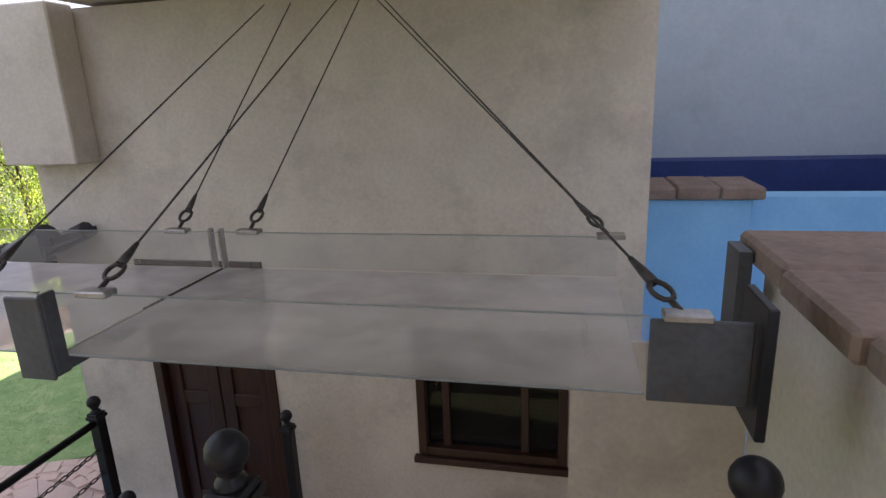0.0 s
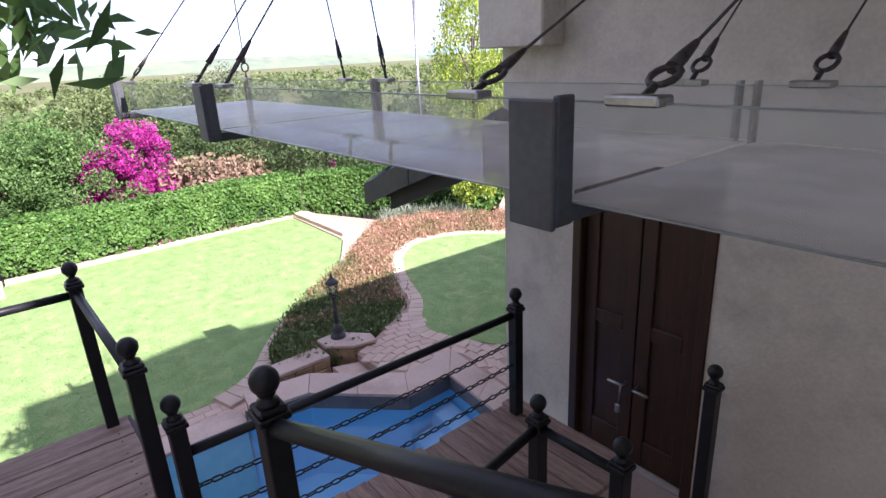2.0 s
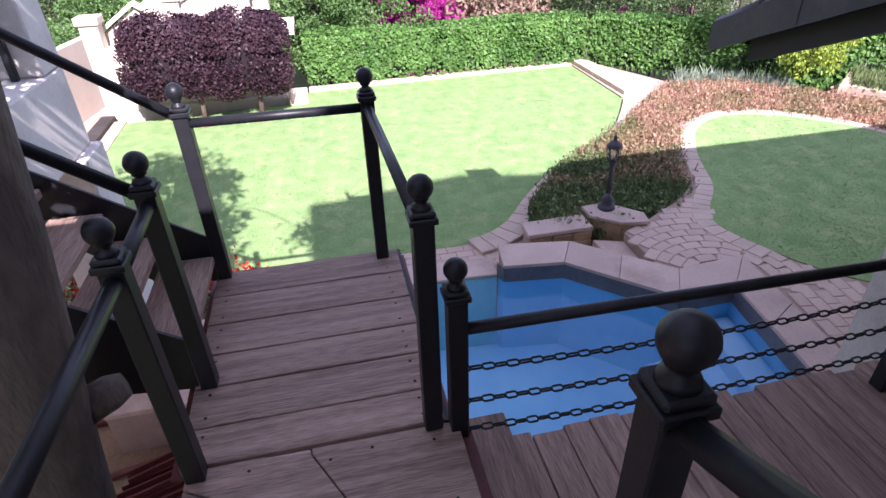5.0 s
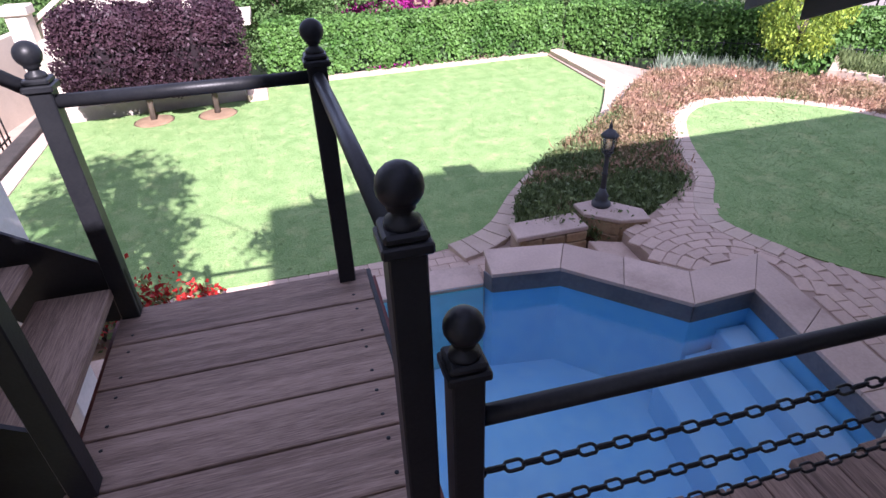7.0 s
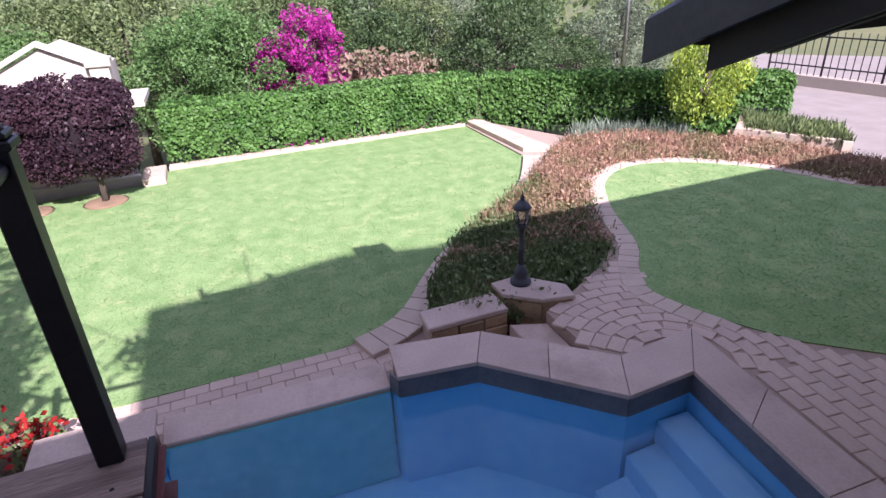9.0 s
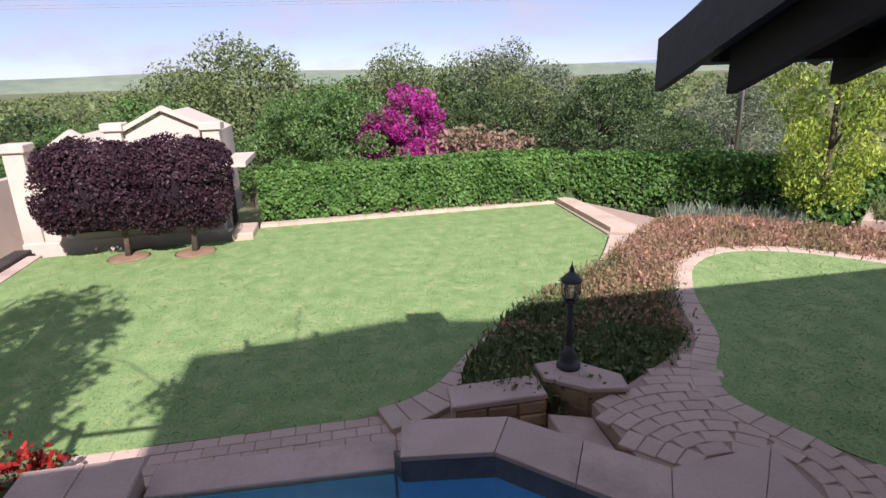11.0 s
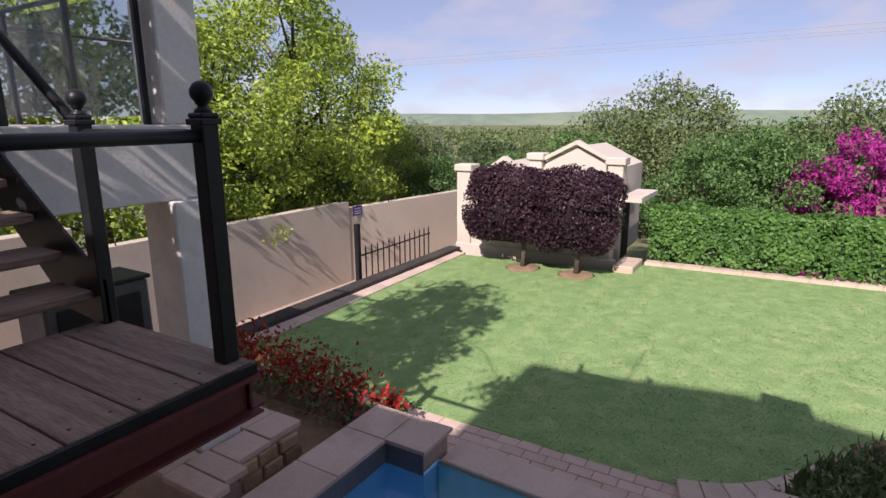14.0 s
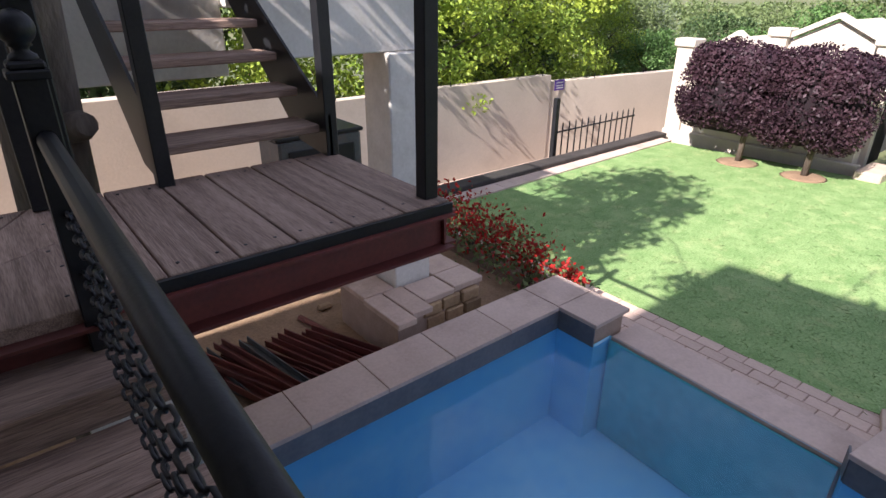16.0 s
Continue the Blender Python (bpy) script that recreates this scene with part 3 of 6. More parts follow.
tagged(part("pavement", prism([(-6.12, 2.72), (-6.03, 3.37), (-5.19, 4.20), (-5.21, 4.87), (-5.60, 5.15), (-5.53, 4.45), (-6.34, 3.58), (-6.48, 2.76)], -0.6, 0.384), M["joint"]), "bedding under the pool coping", "paving", kind="structure")
slabs([(-2.6, 0.54), (-6.04, 0.54)], [(-2.6, 0.12), (-6.04, 0.12)], [6], coping, "slab", M["coping"], 0.385, 0.42)
slabs([(-6.045, 0.12), (-6.045, 0.92)], [(-6.49, 0.12), (-6.49, 0.92)], [2], coping, "slab", M["coping"], 0.385, 0.42)
slabs([(-6.06, 2.68), (-5.97, 3.33), (-5.12, 4.17), (-5.15, 4.80), (-3.92, 4.64), (-2.6, 4.48)], [(-6.5, 2.74), (-6.36, 3.55), (-5.55, 4.42), (-5.62, 5.22), (-3.90, 5.02), (-2.6, 4.86)], [1, 2, 1, 2, 2], coping, "slab", M["coping"], 0.388, 0.425)

# ---------------------------------------------------------------- timber platforms
def post(x, y, base, top, label="black square steel railing post with a ball finial"):
    """A square railing post: shaft, cap and ball; top is the ball's middle."""
    p = thing("railing_post", (x, y, base), label, "railing post", "railing posts")
    h = top - base
    part("shaft", box(-0.035, -0.035, 0, 0.035, 0.035, h - 0.10, 0.004), M["steel"], p)
    bm = box(-0.046, -0.046, h - 0.115, 0.046, 0.046, h - 0.092, 0.004)
    box(-0.04, -0.04, h - 0.092, 0.04, 0.04, h - 0.072, 0.006, bm)
    part("cap", bm, M["steel"], p)
    part("finial", lathe([(0.034, -0.075), (0.03, -0.06), (0.018, -0.052), (0.018, -0.044), (0.026, -0.04)] + ball(0.042, 10)[2:], (0, 0, h), 16), M["steel"], p)
    return p


def rail(a, b, label="round black steel handrail", r=0.024):
    ob = part("handrail", tube([a, b], r, 12), M["steel"])
    return tagged(ob, label, "handrail", "handrails")


P_TALL, P_SHORT, P_FR, P_FL, P_N1, P_N2 = (-2.79, 1.31), (-2.77, 1.41), (-4.085, 1.27), (-4.10, 0.385), (-3.24, 0.405), (-2.76, 0.415)
P_MID, P_WALL, P_NEAR = (-1.735, 1.486), (-2.73, 3.47), (-0.37, 1.54)
D1, D2, D3 = (-1.97, 2.84), (-1.51, 2.86), (-1.62, 3.90)
for p in (P_TALL, P_FR, P_FL, P_N1, P_N2):
    post(*p, LANDING, LANDING + POST_H)
post(*P_SHORT, DECK, 2.76)
post(*P_WALL, DECK, 2.64)
post(*P_MID, 2.0, 3.315)
post(*P_NEAR, 2.70, 3.84)
for p in (D1, D2):
    post(*p, FLOOR, 2.50)
post(*D3, FLOOR, 2.38)
post(0.56, 1.60, 2.87, 3.84)
RZ = LANDING + POST_H - 0.155
for a, b in ((P_TALL, P_FR), (P_FR, P_FL), (P_N1, P_N2)):
    rail((*a, RZ), (*b, RZ))
RISE = 0.172
rail((*P_FL, RZ + 0.02), (P_FL[0], P_FL[1] - 1.75, RZ + 0.02 + 1.75 * 0.72))
rail((*P_N1, RZ + 0.02), (P_N1[0], P_N1[1] - 1.75, RZ + 0.02 + 1.75 * 0.72))
rail((*P_N2, RZ), (-1.72, 0.42, RZ + 0.02), r=0.026)
post(-1.70, 0.42, LANDING + 0.17, RZ + 0.16)
rail((-1.70, 0.42, RZ + 0.02), (-0.3, 0.42, RZ + 0.66), r=0.026)
rail((*P_SHORT, 2.50), (*P_WALL, 2.50))
rail((*P_MID, 3.17), (*P_NEAR, 3.70), r=0.027)
rail((P_MID[0], P_MID[1], 2.40), (*D1, 2.36))
rail((*D1, 2.36), (*D2, 2.36))
rail((*P_NEAR, 3.70), (0.56, 1.60, 3.69))
for z in (2.31, 2.14, 1.98):
    chain((*P_SHORT, z), (*P_WALL, z), 0.03, "black steel chain slung between railing posts above the pool")
for z in (2.86, 2.62, 2.38):
    chain((*P_MID, z), (P_NEAR[0], P_NEAR[1], z + 0.5), 0.08, "black steel chain slung below the stair handrail")
for z in (2.0, 1.76, 1.55):
    chain((P_MID[0], P_MID[1], z + 0.08), (*D1, z), 0.04, "black steel chain slung beside the deck")
for z in (2.0, 1.74):
    chain((*D1, z), (*D2, z), 0.05, "black steel chain slung beside the deck")

# landing
landing = thing("landing", (0, 0, 0), "weathered timber stair landing on a red steel channel", "landing", kind="structure")
LX0, LX1, LY0, LY1 = -4.14, -2.80, 0.34, 1.36
edges = [LX0, -3.90, -3.66, -3.43, -3.22, -2.99, LX1]
for a, b in zip(edges, edges[1:]):
    part("plank", box(a + 0.004, LY0, LANDING - 0.045, b - 0.004, LY1, LANDING + random.uniform(-0.002, 0.002), 0.004), M["wood_y"], landing)


def screws(places, parent):
    """Dark screw heads let into the boards."""
    me = bpy.data.meshes.new("screw")
    bm = lathe([(0.007, -0.004), (0.007, 0.0012), (0.004, 0.0018)], (0, 0, 0), 8)
    bm.to_mesh(me)
    bm.free()
    me.materials.append(M["steel"])
    for p in places:
        ob = new("screw", me)
        ob.parent = parent
        ob.location = p


screws([(x + o, y, LANDING + 0.001) for a, b in zip(edges, edges[1:]) for x, o in ((a, 0.05), (b, -0.05)) for y in (LY0 + 0.07 + 0.02 * o, LY1 - 0.08)], landing)


def channel(name, a, b, z, h, parent, label=""):
    """A steel channel on edge from a to b."""
    a, b = Vector((*a, 0)), Vector((*b, 0))
    d = (b - a).normalized()
    nn = Vector((-d.y, d.x, 0))
    bm = bmesh.new()
    for o0, o1, z0, z1 in ((0, 0.008, 0, h), (0, 0.07, h - 0.012, h), (0, 0.07, 0, 0.012)):
        q = [a + nn * o0, b + nn * o0, b + nn * o1, a + nn * o1]
        prism([(p.x, p.y) for p in q], z + z0, z + z1, bm)
    return part(name, bm, M["redsteel"], parent, label)


channel("channel", (LX0, LY1 - 0.03), (LX1 + 0.05, LY1 - 0.03), LANDING - 0.215, 0.165, landing, "red oxide painted steel channel")
channel("channel", (LX1, LY0 + 0.03), (LX0, LY0 + 0.03), LANDING - 0.215, 0.165, landing)
channel("channel", (LX0 + 0.03, LY0), (LX0 + 0.03, LY1), LANDING - 0.21, 0.16, landing)
part("edge_trim", box(LX0, LY1 + 0.002, LANDING - 0.05, LX1, LY1 + 0.02, LANDING - 0.006), M["steel"], landing, "dark edge strip")

# winder platform with radial boards
winder = thing("winder_platform", (0, 0, 0), "weathered timber stair platform with fanned boards", "stair platform", kind="structure")
WZ = LANDING - 0.006
BOARDS = (
    [(-2.79, 0.37), (-2.715, 0.37), (-2.345, 1.045), (-2.765, 0.825), (-2.79, 0.64)],
    [(-2.79, 0.83), (-2.755, 0.836), (-2.335, 1.058), (-2.29, 1.14), (-2.14, 1.41), (-2.79, 1.41)],
    [(-2.705, 0.37), (-2.16, 0.37), (-2.12, 1.38), (-2.285, 1.13)],
    [(-2.152, 0.37), (-1.60, 0.37), (-1.60, 1.40), (-2.11, 1.40)],
)
part("bearer", prism([(-2.785, 0.39), (-1.61, 0.39), (-1.61, 1.40), (-2.785, 1.40)], WZ - 0.09, WZ - 0.047), M["beam"], winder, "dark timber under the boards")
for quad in BOARDS:
    part("plank", prism(quad, WZ - 0.045, WZ + random.uniform(-0.002, 0.001), bevel=0.003), M["wood_y"], winder)
part("filler", prism([(-2.79, 0.645), (-2.772, 0.828), (-2.79, 0.822)], WZ - 0.045, WZ - 0.006), M["kerb"], winder, "pale wooden filler piece")
screws([(-2.74, 0.42, WZ), (-2.74, 0.60, WZ), (-2.72, 0.90, WZ), (-2.74, 1.06, WZ), (-2.72, 1.30, WZ), (-2.45, 1.33, WZ), (-2.30, 1.36, WZ), (-2.42, 0.95, WZ), (-2.62, 0.42, WZ), (-2.3, 0.43, WZ)], winder)
channel("channel", (-2.80, LY1 + 0.03), (-1.62, LY1 + 0.03), WZ - 0.21, 0.165, winder, "red oxide painted steel channel")

# main flight up to the start, and steps from the winder down to the deck
flight = thing("stair_flight", (0, 0, 0), "open weathered timber stair flight with steel stringers", "stairs", kind="structure")
for i in range(5):
    x1 = -1.61 + 0.33 * i
    z = LANDING + RISE * (i + 1) - 0.005
    part("tread", box(x1, 0.38, z - 0.045, x1 + (0.36 if i < 4 else 1.5), 1.44 if i < 4 else 1.6, z, 0.005), M["wood_y"], flight)
bm = bmesh.new()
for y in (0.34, 1.45):
    v = [bm.verts.new(p) for p in ((-1.66, y, 1.82), (-1.66, y, 2.02), (-0.2, y, 2.78), (-0.2, y, 2.58))]
    w = [bm.verts.new((p.co.x, p.co.y + 0.012, p.co.z)) for p in v]
    bm.faces.new(v), bm.faces.new(w[::-1])
    for i in range(4):
        bm.faces.new((v[i], w[i], w[(i + 1) % 4], v[(i + 1) % 4]))
part("stringer", bm, M["steel"], flight)
steps = thing("deck_steps", (0, 0, 0), "short weathered timber steps from the platform to the deck", "stairs", kind="structure")
part("tread", box(-2.90, 1.37, 1.84, -1.75, 1.64, 1.885, 0.005), M["wood_x"], steps)
part("riser", box(-2.88, 1.372, 1.887, -1.77, 1.388, LANDING - 0.055), M["wood_x"], steps)
part("riser", box(-2.88, 1.60, DECK + 0.002, -1.77, 1.616, 1.838), M["wood_x"], steps)

deck = thing("deck", (0, 0, 0), "weathered timber plank deck along the house", "deck", kind="structure")
y = 1.62
i = 0
while y < 3.52:
    w = 0.143 + 0.012 * math.sin(i * 2.3)
    xe = -2.87 + random.uniform(-0.025, 0.02)
    part("plank", box(xe, y + 0.003, DECK - 0.04, -1.90, y + w - 0.003, DECK + random.uniform(-0.003, 0.002), 0.004), M["wood_x"], deck)
    y += w
    i += 1
part("underlay", box(-2.80, 1.63, DECK - 0.062, -1.92, 3.50, DECK - 0.043), M["beam"], deck, "dark boarding below the planks")
part("bearer", box(-2.82, 1.62, DECK - 0.24, -2.72, 3.5, DECK - 0.064), M["redsteel"], deck, "red steel bearer")

tagged(part("floor_porch", box(-2.70, 2.6, FLOOR - 0.15, 0.29, 4.04, FLOOR), M["coping"]), "dark paved porch floor in front of the door", "floor", kind="structure")

# second flight from the landing up to the balcony
upper = thing("stair_flight", (0, 0, 0), "open timber stair flight rising to a balcony", "stairs", kind="structure")
for i in range(6):
    z = LANDING + 0.165 * (i + 1)
    y1 = 0.36 - 0.225 * i
    part("tread", box(-4.06, y1 - 0.27, z - 0.045, -3.26, y1, z, 0.006), M["wood_x"], upper)
for x in (-4.10, -3.255):
    bm = bmesh.new()
    pts = [(0.42, LANDING - 0.02), (0.42, LANDING + 0.22), (-1.02, LANDING + 1.20), (-1.02, LANDING + 0.92), (0.05, LANDING + 0.02)]
    v = [bm.verts.new((x, a, b)) for a, b in pts]
    w = [bm.verts.new((x + 0.015, a, b)) for a, b in pts]
    bm.faces.new(v), bm.faces.new(w[::-1])
    for i in range(5):
        bm.faces.new((v[i], w[i], w[(i + 1) % 5], v[(i + 1) % 5]))
    part("stringer", bm, M["steel"], upper, "black steel stringer")

# balcony that the second flight reaches
balcony = thing("balcony", (0, 0, 0), "white plastered balcony on square columns", "balcony", kind="structure")
part("beam", box(-5.42, -0.85, 2.42, -4.16, -0.55, 2.94, 0.01), M["white"], balcony)
part("beam", box(-4.155, -1.42, 2.26, -2.25, -1.17, 2.99, 0.01), M["white"], balcony)
part("slab", box(-5.42, -4.2, 2.72, -4.16, -0.86, 2.94, 0.01), M["white"], balcony)
part("slab", box(-4.155, -4.2, 2.72, -2.25, -1.43, 2.99, 0.01), M["white"], balcony)
part("column", box(-5.46, -0.86, 0.45, -5.09, -0.49, 2.418, 0.01), M["white"], balcony)
part("column", box(-5.46, -0.85, 2.945, -5.14, -0.56, 4.3, 0.01), M["white"], balcony)


def balustrade(a, b, z, posts):
    """Glass panels between square steel posts under a round rail."""
    a, b = Vector((*a, z)), Vector((*b, z))
    bal = thing("glass_balustrade", (0, 0, 0), "clear glass balustrade with dark steel posts and rail", "balustrade", "balcony balustrades")
    for k in range(posts):
        p = a.lerp(b, k / (posts - 1))
        part("post", box(p.x - 0.02, p.y - 0.02, z, p.x + 0.02, p.y + 0.02, z + 0.98, 0.003), M["steel"], bal)
        if k:
            q = a.lerp(b, (k - 1) / (posts - 1))
            d = (p - q).normalized() * 0.04
            u, v = q + d, p - d
            part("glass_panel", sheet(u + Vector((0, 0, 0.06)), v + Vector((0, 0, 0.06)), v + Vector((0, 0, 0.92)), u + Vector((0, 0, 0.92))), M["clearglass"], bal, "clear dusty glass panel")
    part("top_rail", tube([a + Vector((0, 0, 0.98)), b + Vector((0, 0, 0.98))], 0.022, 8), M["steel"], bal)


balustrade((-5.10, -0.70), (-4.24, -0.70), 2.942, 2)
balustrade((-5.30, -0.92), (-5.30, -4.05), 2.942, 4)
balustrade((-5.22, -4.10), (-2.35, -4.10), 2.945, 4)

# ---------------------------------------------------------------- house
WY = 4.05
wall = thing("wall_south", (0, 0, 0), "cream plastered house wall with stains, a door and a window", "wall", kind="structure")
WX0, WX1, WTOP = -3.40, 0.70, 5.10
DX0, DX1, DZ1 = -2.74, -1.75, 3.44
NX0, NX1, NZ0, NZ1 = -0.72, 0.28, 2.08, 3.02
for b in ((WX0, DX0, 0.3, WTOP), (DX0, DX1, DZ1, WTOP), (DX0, DX1, 0.3, FLOOR), (DX1, NX0, 0.3, WTOP), (NX0, NX1, NZ1, WTOP), (NX0, NX1, 0.3, NZ0), (NX1, WX1, 0.3, WTOP)):
    part("wall_piece", box(b[0], WY, b[2], b[1], WY + 0.25, b[3]), M["plaster"], wall)
part("projecting_block", box(-3.42, 3.84, 4.13, -2.85, WY - 0.002, WTOP + 0.02, 0.01), M["plaster"], wall, "projecting plastered block")
body_box = part("house_body", box(-3.38, WY + 1.6, 0.3, 0.69, 12, 4.7), M["plaster"])
tagged(body_box, "cream plastered main body of the house", "house", kind="structure")
# room darkness is painted: this wall is coloured near-black
tagged(part("wall_inner", box(-3.3, WY + 1.2, 1.0, 0.64, WY + 1.4, 4.6), M["dark"]), "near-black wall standing in for the unlit room behind door and window", "wall", kind="structure")
tagged(part("wall_west", box(WX0, WY + 0.252, 0.3, WX0 + 0.2, WY + 1.6, 4.7), M["plaster"]), "cream plastered side wall of the house", "wall", kind="structure")
tagged(part("floor", box(-3.2, WY + 0.002, FLOOR - 0.1, 0.64, WY + 1.2, FLOOR - 0.005), M["coping"]), "dark floor inside the house", "floor", kind="structure")
tagged(part("ceiling", box(-3.2, WY + 0.252, 4.5, 0.64, WY + 1.6, 4.6), M["plaster"]), "plain ceiling inside the house", "ceiling", kind="structure")

# upper storey with gable and chimney behind the camera, which shades the garden
T = math.tan(radians(SUN_ELEV)) / 0.993
MX = 3.2
# outline traced from the garden shadow; 8.15 step added to shade the landing
prof = [(-0.3, -1.0), (-0.3, 8.15), (2.12, 8.15), (2.12, (MX + 8.30) * T), (2.02, (MX + 8.35) * T), (2.10, (MX + 8.92) * T), (2.63, (MX + 8.94) * T), (2.63, (MX + 8.72) * T), (4.42, (MX + 9.31) * T), (5.85, (MX + 8.96) * T), (11.5, (MX + 8.6) * T), (11.5, -1.0)]
bm = bmesh.new()
v = [bm.verts.new((MX, a, b)) for a, b in prof]
w = [bm.verts.new((MX + 5, a, b)) for a, b in prof]
bm.faces.new(v), bm.faces.new(w[::-1])
for i in range(len(prof)):
    bm.faces.new((v[i], w[i], w[(i + 1) % len(prof)], v[(i + 1) % len(prof)]))
bmesh.ops.triangulate(bm, faces=[f for f in bm.faces if len(f.verts) > 4])
tagged(part("house_upper_storey", bm, M["plaster"]), "tall gabled plastered part of the house with a chimney", "house", kind="structure")

# unseen wall, added to keep southern sky light off porch and stair
tagged(part("wall_behind", box(-2.2, -2.2, -0.6, 0.78, -1.965, 6.6), M["plaster"]), "unseen plain plastered wall added behind the stair to darken the porch", "wall", kind="structure")
# slabs out of view, added to cut sky light on porch and stair top
blocker = thing("roof_overhang", (0, 0, 0), "unseen flat slabs added above canopy and stair to cut sky light", "roof", kind="structure")
part("slab", box(-2.3, 2.4, 5.12, -1.502, WY + 0.3, 5.30), M["plaster"], blocker)
part("slab", box(-2.8, 3.1, 5.12, -2.302, WY + 0.3, 5.30), M["plaster"], blocker)
part("slab", box(-1.5, 1.6, 5.12, 0.70, WY + 0.3, 5.30), M["plaster"], blocker)
part("slab", box(-0.7, -1.96, 5.12, 0.78, 1.598, 5.30), M["plaster"], blocker)
part("hanger_rod", tube([(-4.2, 2.47, 4.93), (0.6, 2.47, 4.93)], 0.009, 8), M["greysteel"], blocker, "steel rod that the canopy ropes hang from")
for x in (-1.4, -0.5, 0.3):
    part("rod_hanger", tube([(x, 2.47, 4.93), (x, 2.47, 5.125)], 0.012, 8), M["greysteel"], blocker)
part("side_wall", box(2.9, 1.9, 0.3, MX - 0.01, WY + 2.0, 3.6), M["plaster"], blocker)

# door: frame, two leaves, solid panels and handle
door = thing("door_1", (0, 0, 0), "dark brown timber double door with solid panels and a steel handle", "door", kind="structure")
for b in ((DX0, DX0 + 0.07, FLOOR, DZ1), (DX1 - 0.07, DX1, FLOOR, DZ1), (DX0 + 0.07, DX1 - 0.07, DZ1 - 0.07, DZ1)):
    part("frame", box(b[0], WY - 0.012, b[2], b[1], WY + 0.12, b[3], 0.006), M["door"], door)
for a, b in ((DX0 + 0.075, -2.25), (-2.24, DX1 - 0.075)):
    leaf = part("leaf", box(a, WY + 0.05, FLOOR + 0.01, a + 0.1, WY + 0.09, DZ1 - 0.08, 0.005), M["door"], door)
    part("stile", box(b - 0.1, WY + 0.05, FLOOR + 0.01, b, WY + 0.09, DZ1 - 0.08, 0.005), M["door"], leaf)
    for z0, z1 in ((FLOOR + 0.01, FLOOR + 0.22), (FLOOR + 1.0, FLOOR + 1.1), (DZ1 - 0.2, DZ1 - 0.08)):
        part("panel_rail", box(a + 0.1, WY + 0.052, z0, b - 0.1, WY + 0.088, z1, 0.005), M["door"], leaf)
    # solid timber sheet filling the leaf
    part("pane", sheet((a + 0.1, WY + 0.07, FLOOR + 0.22), (b - 0.1, WY + 0.07, FLOOR + 0.22), (b - 0.1, WY + 0.07, DZ1 - 0.2), (a + 0.1, WY + 0.07, DZ1 - 0.2)), M["door"], leaf)
HZ = 1.92
part("handle", tube([(-2.29, WY + 0.05, HZ), (-2.29, WY - 0.01, HZ), (-2.40, WY - 0.01, HZ)], 0.011, 8), M["chrome"], door, "steel lever handle")
part("handle", tube([(-2.20, WY + 0.05, HZ), (-2.20, WY - 0.01, HZ), (-2.09, WY - 0.01, HZ)], 0.011, 8), M["chrome"], door, "steel lever handle")
part("padlock", box(-2.325, WY - 0.03, HZ - 0.22, -2.285, WY - 0.01, HZ - 0.15, 0.006), M["chrome"], door, "steel padlock hanging on a chain")
part("padlock_chain", tube([(-2.30, WY - 0.02, HZ - 0.16), (-2.29, WY - 0.02, HZ)], 0.006, 6), M["chrome"], door)

window = thing("window_1", (0, 0, 0), "dark brown timber window in the plastered wall", "window", kind="structure")
for b in ((NX0, NX0 + 0.06, NZ0, NZ1), (NX1 - 0.06, NX1, NZ0, NZ1), (NX0 + 0.06, NX1 - 0.06, NZ1 - 0.06, NZ1), (NX0 + 0.06, NX1 - 0.06, NZ0, NZ0 + 0.06)):
    part("window_frame", box(b[0], WY - 0.015, b[2], b[1], WY + 0.10, b[3], 0.005), M["door"], window)
for x in (-0.55, -0.02):
    part("mullion", box(x, WY + 0.02, NZ0 + 0.06, x + 0.05, WY + 0.08, NZ1 - 0.06, 0.004), M["door"], window)
part("window_sill", box(NX0 - 0.03, WY - 0.05, NZ0 - 0.05, NX1 + 0.03, WY - 0.002, NZ0 - 0.002, 0.006), M["door"], window)
part("pane", sheet((NX0 + 0.06, WY + 0.05, NZ0 + 0.06), (NX1 - 0.06, WY + 0.05, NZ0 + 0.06), (NX1 - 0.06, WY + 0.05, NZ1 - 0.06), (NX0 + 0.06, WY + 0.05, NZ1 - 0.06)), M["doorglass"], window)

tagged(part("wall_return", box(0.30, 2.42, -0.5, 0.54, WY - 0.002, 3.15), M["plaster"]), "cream plastered return wall beside the window", "wall", kind="structure")
tagged(part("wall_return", box(0.27, 2.40, -0.5, 0.798, 2.418, 3.72), M["plaster"]), "cream plastered return wall below the parapet", "wall", kind="structure")
tagged(part("wall_end", box(0.66, WY + 0.252, 2.0, 0.695, 6.45, 6.3), M["plaster"]), "plastered end wall of the house", "wall", kind="structure")
parapet = thing("wall_parapet", (0, 0, 0), "cream plastered parapet wall with a rough slate coping", "wall", kind="structure")
part("wall_piece", box(0.80, -0.9, 0.3, 1.10, 2.40, 3.99), M["plaster"], parapet)
for i in range(9):
    y1 = 2.46 - 0.37 * i
    part("slab", box(0.74 + random.uniform(-0.012, 0.012), y1 - 0.362, 3.992, 1.16, y1, 4.06 + random.uniform(-0.006, 0.006), 0.012), M["slab"], parapet)
tagged(part("wall_piece_blue", box(0.80, 5.0, 2.0, 1.52, 5.5, 3.69, 0.01), M["blue"]), "light blue painted pillar", "wall", kind="structure")
cap = thing("coping_cap", (0, 0, 0), "rough slate coping on the blue pillar", "coping", kind="structure")
